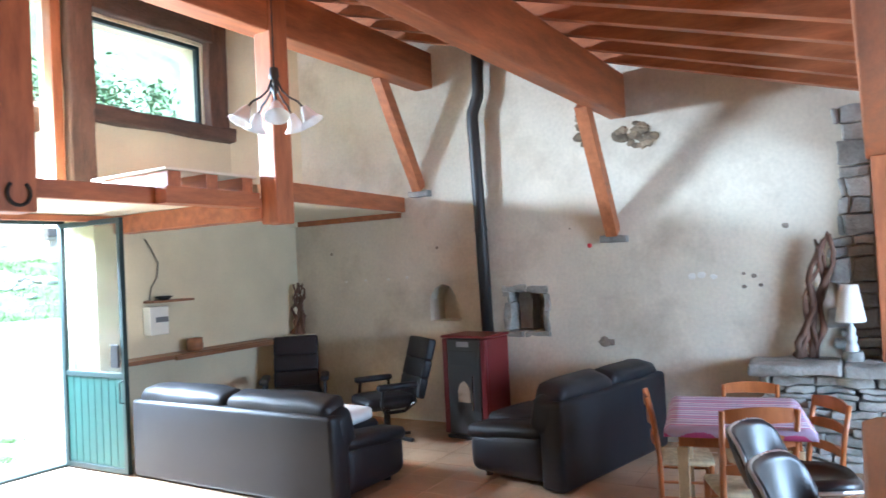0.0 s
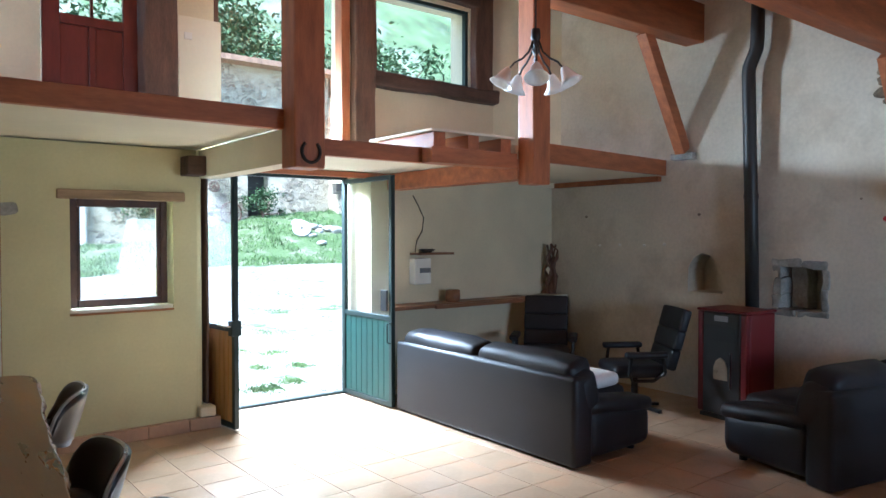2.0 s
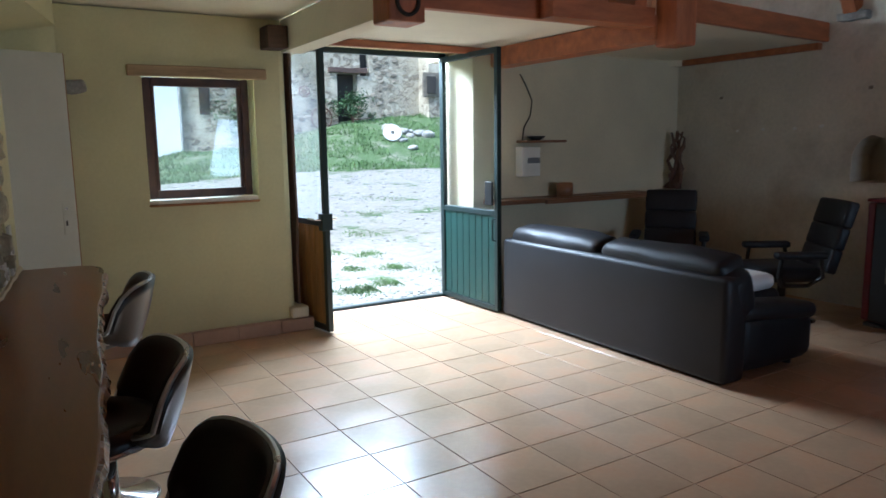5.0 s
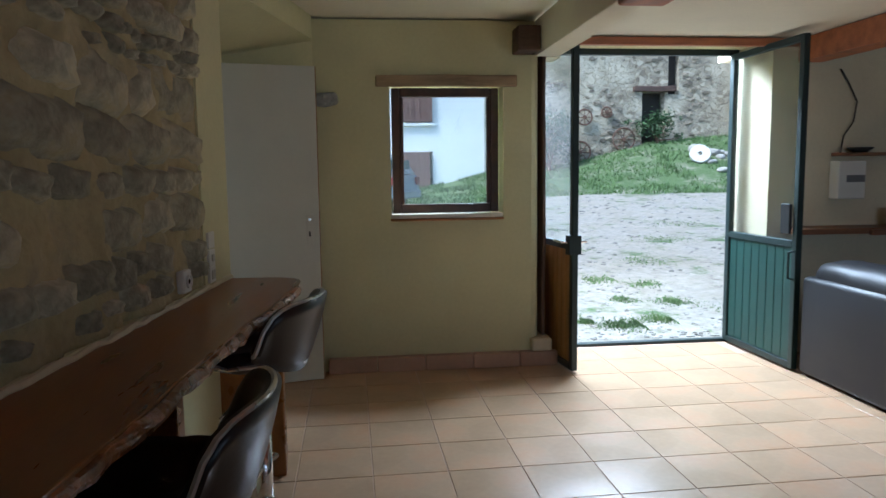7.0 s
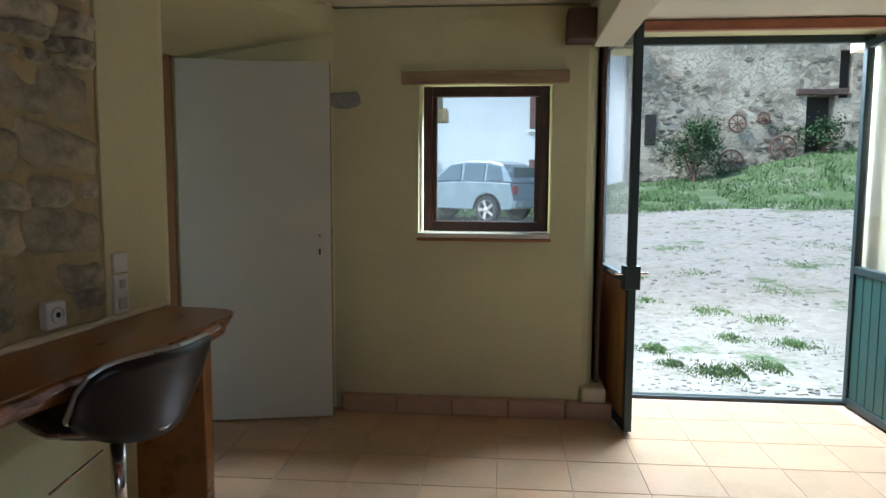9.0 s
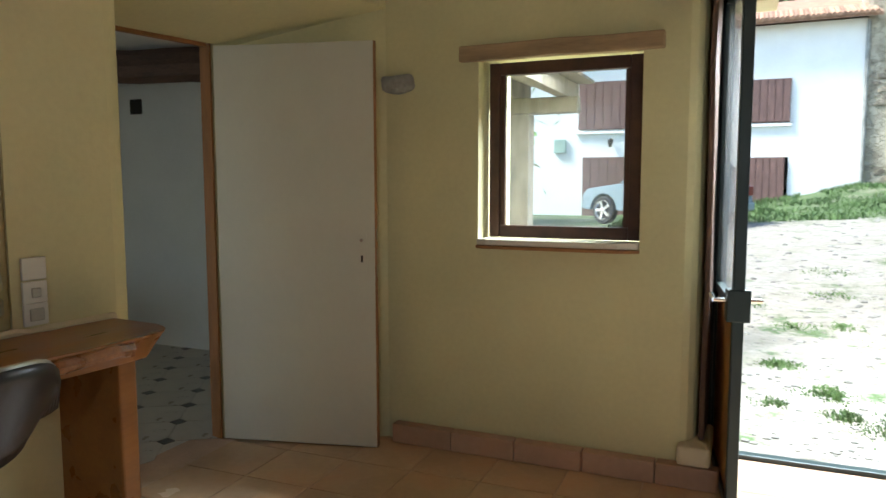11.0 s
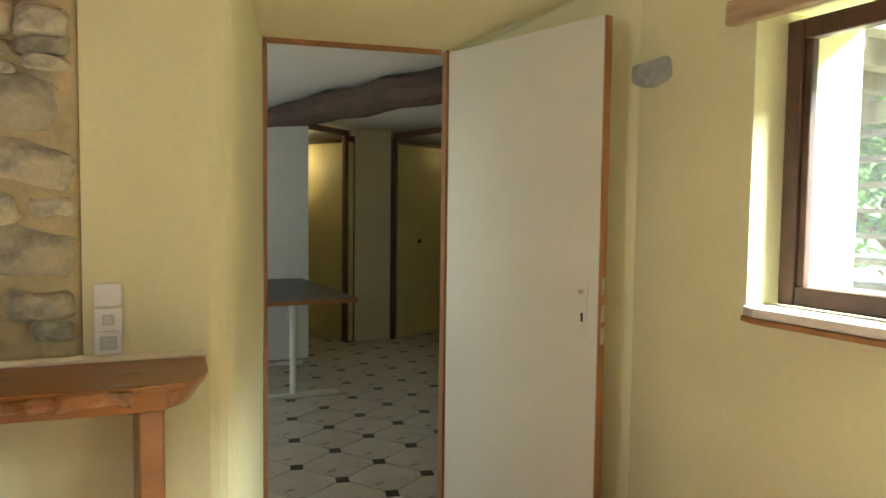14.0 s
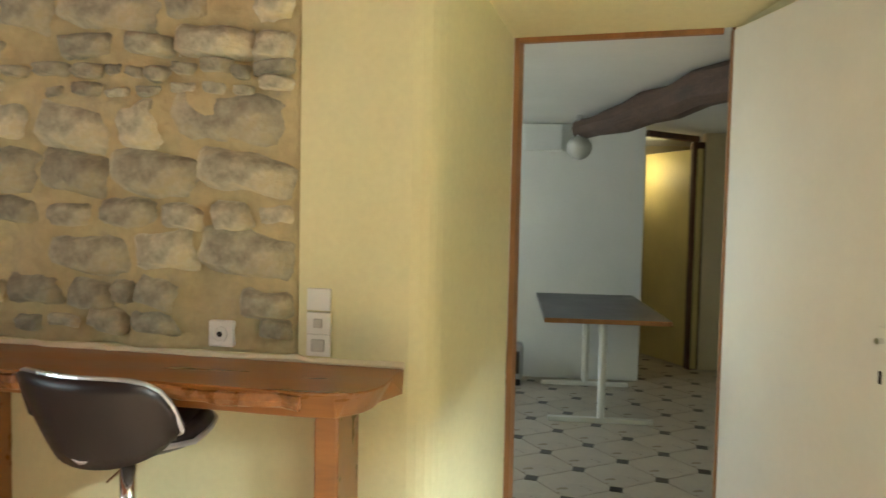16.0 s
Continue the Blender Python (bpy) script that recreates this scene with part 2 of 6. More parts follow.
def tube(points, r, n=8, bm=None, closed=False):
    """A bent round bar through points."""
    b = bmesh.new()
    pts = [Vector(p) for p in points]
    rings = []
    k = len(pts)
    turn = None
    for i, p in enumerate(pts):
        a = pts[(i - 1) % k] if closed or i else p
        c = pts[(i + 1) % k] if closed or i < k - 1 else p
        d = (c - a).normalized()
        turn = d.to_track_quat('Z', 'Y') if turn is None else (turn @ Vector((0, 0, 1))).rotation_difference(d) @ turn
        q = turn.to_matrix()
        rr = r[i] if isinstance(r, (list, tuple)) else r
        rings.append([b.verts.new(p + q @ Vector((rr * math.cos(2 * math.pi * j / n), rr * math.sin(2 * math.pi * j / n), 0))) for j in range(n)])
    for i in range(k if closed else k - 1):
        r0, r1 = rings[i], rings[(i + 1) % k]
        for j in range(n):
            b.faces.new((r0[j], r0[(j + 1) % n], r1[(j + 1) % n], r1[j]))
    if not closed:
        b.faces.new(rings[0][::-1])
        b.faces.new(rings[-1])
    bmesh.ops.recalc_face_normals(b, faces=b.faces[:])
    return merge(b, bm)


def lathe(profile, n=24, bm=None):
    """A turned shape from (radius, height) pairs."""
    b = bmesh.new()
    rings = [[b.verts.new((max(r, 1e-4) * math.cos(2 * math.pi * j / n), max(r, 1e-4) * math.sin(2 * math.pi * j / n), z)) for j in range(n)] for r, z in profile]
    for a, c in zip(rings, rings[1:]):
        for j in range(n):
            b.faces.new((a[j], a[(j + 1) % n], c[(j + 1) % n], c[j]))
    bmesh.ops.recalc_face_normals(b, faces=b.faces[:])
    return merge(b, bm)


def prism(outline, z0, z1, bm=None, bevel=0.0):
    """An upright prism over a plan outline of (x, y)."""
    b = bmesh.new()
    lo = [b.verts.new((x, y, z0)) for x, y in outline]
    hi = [b.verts.new((x, y, z1)) for x, y in outline]
    b.faces.new(lo[::-1])
    b.faces.new(hi)
    k = len(lo)
    for i in range(k):
        b.faces.new((lo[i], lo[(i + 1) % k], hi[(i + 1) % k], hi[i]))
    bmesh.ops.recalc_face_normals(b, faces=b.faces[:])
    if bevel:
        bmesh.ops.bevel(b, geom=b.edges[:], offset=bevel, segments=2, profile=0.5, affect='EDGES')
    return merge(b, bm)


def rough_up(bm, cuts, amount, scale, seed=0.0):
    """Divides the faces and displaces them unevenly."""
    if cuts:
        bmesh.ops.subdivide_edges(bm, edges=bm.edges[:], cuts=cuts, use_grid_fill=True)
    for v in bm.verts:
        v.co += noise.noise_vector(v.co * scale + Vector((seed, 0, 0))) * amount
    return bm


def soft_box(x0, x1, y0, y1, z0, z1, r, puff=0.0, bm=None, cuts=3):
    """A padded block with round edges and swollen faces."""
    b = box(x0, x1, y0, y1, z0, z1, r, seg=3)
    c = Vector(((x0 + x1) / 2, (y0 + y1) / 2, (z0 + z1) / 2))
    if puff:
        bmesh.ops.subdivide_edges(b, edges=[e for e in b.edges if e.calc_length() > r * 2.5], cuts=cuts, use_grid_fill=True)
        s = Vector((x1 - x0, y1 - y0, z1 - z0)) / 2
        for v in b.verts:
            d = v.co - c
            n = Vector((d.x / s.x, d.y / s.y, d.z / s.z))
            for i in range(3):
                o = [j for j in range(3) if j != i]
                f = max(0, (1 - n[o[0]] ** 2)) * max(0, (1 - n[o[1]] ** 2))
                v.co[i] += math.copysign(puff * f, n[i]) if abs(n[i]) > 0.8 else 0
    return merge(b, bm)


# ---- structure: floors, walls, mezzanine, roof ----
XR = 5.3          # inner face of the wall with the stove
YW = 0.0          # inner face of the wall with the entrance
YU = 0.4          # inner face of that wall on the upper floor


def roof_z(y):
    return 2.775 + 0.30 * (y + 5.97)


bm = box(-1.45, 5.9, -8.4, 0.5, -0.2, -0.003)
box(-3.2, -1.45, -8.4, -5.0, -0.2, -0.003, bm=bm)
floor = part("floor", bm, GROUT)
tagged(floor, "terracotta tiled floor with sandy grout joints", "floor", kind="structure")

# entrance wall, lower storey: openings for the small window and the double door
bm = box(-0.5, -0.0, YW, 0.5, 0, 2.36)
box(0.0, 0.77, YW, 0.5, 0, 1.045, bm=bm)
box(0.0, 0.77, YW, 0.5, 1.965, 2.36, bm=bm)
prism([(0.77, YW), (0.965, YW), (0.995, 0.012), (1.018, 0.045), (1.034, 0.11), (1.045, 0.22), (1.045, 0.5), (0.77, 0.5)], 0, 2.36, bm)
box(1.045, 2.70, YW, 0.5, 2.25, 2.36, bm=bm)
wall_entrance = tagged(part("wall_entrance", bm, YELLOW), "yellow limewashed thick wall with window and doorway", "wall", kind="structure")


wall_nook = tagged(part("wall_nook", box(2.70, 5.9, YW, 0.5, 0, 2.36), CREAM), "cream limewashed wall behind the sitting corner", "wall", kind="structure")


# upper storey: red door, glazed opening, window
bm = bmesh.new()
zt = 4.75
box(-3.0, -0.12, YU, YU + 0.35, 2.2, zt, bm=bm)
box(-0.12, 0.62, YU, YU + 0.35, 4.3, zt, bm=bm)
box(0.62, 1.31, YU + 0.1, YU + 0.35, 2.2, zt, bm=bm)
box(1.31, 2.68, YU, YU + 0.35, 4.35, zt, bm=bm)
box(2.68, 2.94, YU, YU + 0.35, 2.2, zt, bm=bm)
box(2.94, 4.32, YU, YU + 0.35, 2.2, 3.36, bm=bm)
box(2.94, 4.32, YU, YU + 0.35, 4.26, zt, bm=bm)
box(4.32, 5.9, YU, YU + 0.35, 2.2, zt, bm=bm)
prism([(4.70, YU), (5.3, -0.15), (5.3, YU)], 2.2, zt, bm)
wall_upper = tagged(part("wall_upper", bm, CREAM), "cream plastered upper wall with window and glazed opening", "wall", kind="structure")

# wall with the stove; its head follows the roof
ys = [0.5, -1.0, -2.0, -3.0, -4.0, -5.0, -6.2, -8.4]
bm = bmesh.new()
for y1, y0 in zip(ys, ys[1:]):
    if (y1, y0) in ((-2.0, -3.0), (-1.0, -2.0), (-3.0, -4.0)):
        continue
    box(XR, XR + 0.5, y0, y1, 0, 1, bm=bm)
    for v in bm.verts:
        if abs(v.co.z - 1) < 1e-6:
            v.co.z = roof_z(v.co.y) + 0.16
# stretch with the two wall niches
for y0, y1, z0, z1 in ((-1.88, -1.0, 0, 9), (-2.26, -1.88, 0, 1.07), (-2.26, -1.88, 1.46, 9), (-2.80, -2.26, 0, 9), (-3.20, -2.80, 0, 0.96),
                       (-3.20, -2.80, 1.36, 9), (-4.0, -3.20, 0, 9)):
    box(XR, XR + 0.5, y0, y1, z0, min(z1, 5), bm=bm)
    for v in bm.verts:
        if abs(v.co.z - 5) < 1e-6:
            v.co.z = roof_z(v.co.y) + 0.16
box(XR + 0.3, XR + 0.5, -2.26, -1.88, 1.07, 1.46, bm=bm)
box(XR + 0.38, XR + 0.5, -3.20, -2.80, 0.96, 1.36, bm=bm)
wall_stove = tagged(part("wall_stove", bm, LIME), "tall stained grey lime-plastered wall with two niches", "wall", kind="structure")

# Unseen closing wall; its window opening is assumed.
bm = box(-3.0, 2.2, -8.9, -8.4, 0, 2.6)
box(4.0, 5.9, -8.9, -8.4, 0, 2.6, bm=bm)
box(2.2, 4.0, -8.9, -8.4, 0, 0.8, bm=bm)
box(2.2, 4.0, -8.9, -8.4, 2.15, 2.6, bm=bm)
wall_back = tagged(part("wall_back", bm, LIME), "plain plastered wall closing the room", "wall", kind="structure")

# stone-faced side wall, slightly askew
SIDE_A, SIDE_B = Vector((-0.81, -1.41, 0)), Vector((-1.17, -5.0, 0))
su = (SIDE_B - SIDE_A).normalized()
SIDE = Matrix.Translation(SIDE_A) @ Matrix((su, Vector((0, 0, 1)).cross(su), Vector((0, 0, 1)))).transposed().to_4x4()   # local x along the wall, y into the room, z up
side_len = (SIDE_B - SIDE_A).length
bm = box(0.04, side_len, -0.55, 0, 0, 0.90)
box(0.04, 0.40, -0.55, 0, 0.90, 3.9, bm=bm)
box(0.40, side_len, -0.55, -0.07, 0.90, 3.6, bm=bm)
wall_side = part("wall_side", bm, YELLOW)
wall_side.matrix_world = SIDE
tagged(wall_side, "yellow plastered wall with exposed rubble stone above the counter", "wall", kind="structure")
wall_return = tagged(part("wall_return", prism([(-1.17, -5.0), (-1.72, -4.95), (-3.0, -4.95), (-3.0, -5.2), (-1.19, -5.2)], 0, 3.4), CREAM),
                     "plain plastered return wall", "wall", kind="structure")
wall_far_side = tagged(part("wall_far_side", box(-3.4, -3.0, -8.9, -4.95, 0, 3.4), CREAM), "plain plastered side wall", "wall", kind="structure")

# deep splayed doorway to the next room
bm = prism([(-0.814, -1.45), (-0.818, -1.42), (-0.828, -1.393), (-0.845, -1.372), (-0.87, -1.355), (-0.91, -1.338), (-1.43, -1.15), (-1.43, -1.75), (-1.37, -1.75), (-1.36, -1.40)], 0, 2.9)          # reveal by the counter
prism([(-0.5, 0.0), (-0.5, 0.5), (-1.38, 0.5), (-1.38, -0.345), (-1.29, -0.36), (-1.20, -0.30)], 0, 2.9, bm)
box(-1.42, -1.28, 0.5, 1.3, 0, 2.2, bm=bm)
prism([(-0.814, -1.45), (-1.43, -1.17), (-1.28, -0.37), (-1.20, -0.30), (-0.5, 0.0), (-0.5, -0.05)], 2.10, 2.9, bm)
wall_doorway = part("wall_doorway", bm, YELLOW)
for v in wall_doorway.data.vertices:   # the soffit rises towards the room
    if abs(v.co.z - 2.10) < 1e-4:
        v.co.z = 2.04 if v.co.x < -1.15 else 2.22
tagged(wall_doorway, "yellow plastered splayed doorway reveal", "wall", kind="structure")

# mezzanine floor
bm = box(-3.0, 1.0, -1.64, 0.4, 2.37, 2.46)
box(1.0, 2.95, -1.70, 0.4, 2.262, 2.28, bm=bm)
prism([(2.95, -1.80), (5.3, -1.56), (5.3, 0.4), (2.95, 0.4)], 2.26, 2.38, bm)
mezz = tagged(part("mezzanine_floor", bm, CEIL), "cream boarded mezzanine floor seen from below", "floor", kind="structure")
ROOF_X0, ROOF_X1 = -3.2, 5.8
b = bmesh.new()
nb = 60
for i in range(nb):
    x0 = ROOF_X0 + i * (ROOF_X1 - ROOF_X0) / nb
    x1 = x0 + (ROOF_X1 - ROOF_X0) / nb - 0.004
    for k, (y0, y1) in enumerate(((-8.9, -4.2), (-4.2, 0.82))):
        vs = [b.verts.new((x, y, roof_z(y) + z)) for z in (0.165, 0.19) for x, y in ((x0, y0), (x1, y0), (x1, y1 - 0.002), (x0, y1 - 0.002))]
        for f in ((3, 2, 1, 0), (4, 5, 6, 7), (0, 1, 5, 4), (1, 2, 6, 5), (2, 3, 7, 6), (3, 0, 4, 7)):
            b.faces.new([vs[j] for j in f])
ceiling = tagged(part("ceiling", b, BOARD), "orange pine boarded sloping ceiling", "ceiling", kind="structure")
roof_cover = bmesh.new()
vs = [roof_cover.verts.new((x, y, roof_z(y) + z)) for z in (0.22, 0.32) for x, y in ((-3.4, -9), (5.9, -9), (5.9, 0.86), (-3.4, 0.86))]
for f in ((3, 2, 1, 0), (4, 5, 6, 7), (0, 1, 5, 4), (1, 2, 6, 5), (2, 3, 7, 6), (3, 0, 4, 7)):
    roof_cover.faces.new([vs[j] for j in f])
tagged(part("roof", roof_cover, SKIRT), "sloping terracotta roof covering", "roof", kind="structure")


# ---- roof timbers ----
def timber(name, bm, material, label, category="beam", rough=0.0):
    if rough:
        rough_up(bm, 3, rough, 4.0)
    return tagged(part(name, bm, material), label, category, kind="structure")


for y, z0, z1, hw in ((-1.93, 3.55, 3.93, 0.11), (-4.02, 2.93, 3.33, 0.075), (-6.05, 2.32, 2.72, 0.10)):
    timber("roof_beam", box(-3.2, XR + 0.1, y - hw, y + hw, z0, z1, 0.012), BEAM, "heavy orange-stained pine roof beam")
for (y, zf, zt, xt) in ((-1.83, 2.49, 3.58, 4.62), (-3.93, 1.88, 2.96, 4.62)):
    timber("brace", bar((XR - 0.03, y, zf), (xt, y, zt), 0.11, 0.13), BEAM, "slanting orange pine brace from wall to roof beam", "brace")
    pad = rough_up(box(XR - 0.07, XR + 0.02, y - 0.13, y + 0.12, zf - 0.085, zf - 0.02, 0.01), 2, 0.012, 9)
    timber("brace_pad", pad, GREYSTONE, "grey stone pad under the brace", "stone")
x = -3.0
while x < 5.25:
    timber("rafter", bar((x, -8.8, roof_z(-8.8) + 0.08), (x, 0.8, roof_z(0.8) + 0.08), 0.09, 0.165), BEAMY, "orange-stained pine rafter", "rafter")
    x += 0.46
timber("roof_post", box(5.02, 5.26, -6.2, -5.98, 0, 2.32, 0.01), BEAMZ, "orange-brown timber post by the stone hearth", "post")

# ---- mezzanine edge, beams and posts ----
timber("mezzanine_edge_board", box(-3.0, 0.96, -1.70, -1.64, 2.345, 2.475, 0.004), BEAM, "brown stained mezzanine edge board", "edge board")
timber("mezzanine_edge_board", box(1.18, 2.90, -1.76, -1.70, 2.185, 2.30, 0.004), BEAM, "brown stained mezzanine edge board", "edge board")
timber("mezzanine_edge_board", bar((3.10, -1.83, 2.34), (XR, -1.59, 2.34), 0.05, 0.16), BEAM, "brown stained mezzanine edge board", "edge board")
timber("wall_plate", box(XR - 0.06, XR, -1.56, 0.0, 2.20, 2.258, 0.004), BEAM, "brown stained wall plate under the mezzanine", "wall plate")
timber("mezzanine_beam", box(0.985, 1.15, -1.66, -0.01, 2.125, 2.36, 0.006), CEIL, "cream painted beam under the mezzanine")
timber("mezzanine_beam", box(2.88, 3.06, -1.90, -0.01, 2.095, 2.257, 0.006), BEAM, "orange pine beam under the mezzanine")
timber("beam_bracket", box(0.83, 0.98, -0.20, -0.003, 2.137, 2.295, 0.006), OLDWOODX, "dark wooden bracket block on the wall", "bracket")
door_beam = timber("door_head_board", box(1.16, 2.87, -0.05, -0.003, 2.20, 2.255, 0.004), BEAM, "brown board above the double door", "board")
p1 = timber("mezzanine_post", box(0.955, 1.175, -1.86, -1.66, 2.085, 4.05, 0.012), BEAMZ, "square orange pine post with a nailed horseshoe", "post")
p2 = timber("mezzanine_post", box(2.90, 3.09, -2.06, -1.88, 2.05, 3.95, 0.012), BEAMZ, "square orange pine post at the mezzanine edge", "post")
shoe = thing("horseshoe", "rusty iron horseshoe nailed to the post", "horseshoe")
pts = [(1.065 + 0.065 * math.sin(a), -1.868, 2.19 - 0.07 * math.cos(a)) for a in [radians(d) for d in range(-140, 141, 20)]]
part("iron_bar", tube(pts, 0.011, 6), DARK, shoe)
timber("post_stub", box(3.12, 3.30, -1.75, -1.65, 2.86, 2.92, 0.004), BEAM, "small wooden shelf stub behind the post", "stub")

# low pallet platform on the mezzanine edge
pallet = thing("platform", "low pale-topped wooden platform on the mezzanine edge", "platform")
part("top_board", box(2.05, 2.89, -1.86, -1.0, 2.415, 2.435, 0.003), CEIL, pallet, "pale worn top board")
for x in (2.13, 2.46, 2.80):
    part("block", box(x - 0.055, x + 0.055, -1.85, -1.1, 2.30, 2.413, 0.004), BEAMY, pallet)
part("bearer", box(2.02, 2.88, -1.90, -1.78, 2.18, 2.298, 0.004), BEAM, pallet)

# ---- plaster patches and marks on the stove wall ----
RUBBLE = mat("brown_bare_rubble", (0.22, 0.165, 0.105), 0.95, var=0.5, scale=9, fine=45, bump=0.9, island=0.35, bump_dist=0.02)
patch_rng = random.Random(31)
for cy, cz, ry, rz, cnt in ((-4.20, 2.76, 0.13, 0.12, 18), (-3.69, 2.87, 0.06, 0.15, 11), (-4.02, 2.79, 0.06, 0.04, 5)):
    b = bmesh.new()
    for k in range(cnt):
        a, q = patch_rng.uniform(0, 6.283), patch_rng.random() ** 0.5
        r = patch_rng.uniform(0.03, 0.06)
        c = bmesh.new()
        bmesh.ops.create_icosphere(c, subdivisions=2, radius=r)
        for v in c.verts:
            v.co = Vector((v.co.x * 0.45, v.co.y * 1.25, v.co.z * 0.85)) + noise.noise_vector(v.co * 22 + Vector((k * 5.1, 0, 0))) * r * 0.4
        c.transform(Matrix.Translation((XR + 0.004, cy + ry * q * math.cos(a), cz + rz * q * math.sin(a))))
        merge(c, b)
    timber("bare_stone_patch", b, RUBBLE, "bare brown rubble where plaster fell off", "patch")
for y, z, r in ((-3.69, 1.78, 0.022),):
    b = lathe([(0, 0), (r, 0), (r, 0.012), (r * 0.6, 0.02), (0, 0.02)], 12)
    b.transform(Matrix.Translation((XR, y, z)) @ Euler((0, radians(-90), 0)).to_matrix().to_4x4())
    dot = tagged(part("wall_box_cover", b, mat("red_plastic", (0.5, 0.02, 0.03), 0.5, var=0.1, bump=0)), "small round red cover on the wall", "cover")
WALLMARK = mat("dark_wall_mark", (0.24, 0.20, 0.155), 0.9, var=0.4, bump=0.3)
# White plugs, and dark smudges modelled as thin raised spots.
for i, (y, z, r, m_) in enumerate(((-1.35, 1.53, 0.02, 1), (-1.03, 1.53, 0.018, 1), (-0.75, 1.52, 0.018, 1), (-1.60, 1.545, 0.022, 1), (-4.60, 1.46, 0.035, 1), (-4.68, 1.47, 0.035, 1), (-4.78, 1.45, 0.03, 1),
                                   (-5.02, 1.36, 0.02, 0), (-5.10, 1.45, 0.024, 0), (-5.15, 1.37, 0.02, 0), (-5.02, 1.47, 0.016, 0), (-5.36, 1.85, 0.03, 0), (-0.55, 1.85, 0.02, 0), (-2.0, 1.85, 0.02, 0), (-3.5, 1.95, 0.012, 0), (-3.80, 0.88, 0.085, 0))):
    b = lathe([(0, 0), (r, 0), (r * 0.9, 0.004), (r * 0.5, 0.008), (0, 0.009)], 12)
    b.transform(Matrix.Diagonal((0.55 if r > 0.05 else 0.8, 1.0, 1.0, 1.0)))
    rough_up(b, 0, r * 0.22, 30, i)
    b.transform(Matrix.Translation((XR - 0.0005, y, z)) @ Euler((0, radians(-90), 0)).to_matrix().to_4x4())
    tagged(part("wall_plug", b, WHITEPLASTIC if m_ else WALLMARK), "white plugged wall box" if m_ else "faint dark smudge on the plaster", "plug", "plugs in the stove wall")

# plinth under the entrance wall
plinth = thing("plinth", "terracotta tiled plinth along the entrance wall", "plinth", kind="structure")
xs = [-0.45, -0.12, 0.21, 0.54, 0.87, 1.14]
for x0, x1 in zip(xs, xs[1:]):
    part("tile", box(x0 + 0.002, x1 - 0.002, -0.07, -0.002, 0.0, 0.10, 0.006), SKIRT, plinth)
jamb_ledge = tagged(part("jamb_foot", box(0.96, 1.10, -0.068, 0.30, 0.102, 0.19, 0.015), CREAM), "plastered foot of the door jamb", "jamb", kind="structure")
part("door_threshold", box(1.0, 2.68, 0.40, 0.46, -0.006, 0.02, 0.004), GREENFRAME)
tagged(bpy.data.objects["door_threshold"], "dark steel door threshold", "threshold", kind="structure")
jamb = rough_up(box(1.046, 1.07, 0.02, 0.38, 0.2, 2.22, 0.006), 5, 0.012, 6)
timber("jamb_timber", jamb, OLDWOOD, "rough dark timber door jamb", "jamb")

# niches
lining_rng = random.Random(8)
lining = thing("niche_lining", "rough grey stones lining the broken wall niche", "lining", kind="structure")
for y0, y1, z0, z1, x1 in ((-3.25, -2.98, 0.915, 0.965, 0.08), (-2.98, -2.74, 0.92, 0.97, 0.08), (-2.84, -2.75, 0.97, 1.10, 0.34), (-2.85, -2.76, 1.10, 1.26, 0.34), (-2.83, -2.75, 1.26, 1.37, 0.34),
                           (-3.02, -2.74, 1.355, 1.43, 0.34), (-3.24, -3.02, 1.345, 1.42, 0.34), (-3.25, -3.18, 0.97, 1.17, 0.05), (-3.26, -3.19, 1.17, 1.35, 0.05), (-3.0, -2.85, 0.975, 1.36, 0.36)):
    x0 = 0.16 if x1 > 0.35 else -0.008 - 0.012 * lining_rng.random()
    b = rough_up(box(XR + x0, XR + x1, y0 + 0.004, y1 - 0.004, z0, z1, 0.012), 3, 0.022, 11, y0 * 7 + z0)
    part("stone", b, GREYSTONE, lining)
b = bmesh.new()
for sgn in (0, 1):
    o = [(-1.88, 1.47), (-1.88, 1.30), (-1.91, 1.37), (-1.96, 1.43), (-2.04, 1.465), (-2.04, 1.47)] if sgn == 0 else [(-2.265, 1.47), (-2.265, 1.18), (-2.25, 1.26), (-2.20, 1.36), (-2.12, 1.44), (-2.04, 1.465), (-2.04, 1.47)]
    lo = [b.verts.new((XR + 0.002, y, z)) for y, z in o]
    hi = [b.verts.new((XR + 0.3, y, z)) for y, z in o]
    b.faces.new(lo)
    b.faces.new(hi[::-1])
    for i in range(len(o)):
        b.faces.new((lo[i], hi[i], hi[(i + 1) % len(o)], lo[(i + 1) % len(o)]))
bmesh.ops.recalc_face_normals(b, faces=b.faces[:])
timber("niche_arch", b, LIME, "plastered arch of the small niche", "niche")
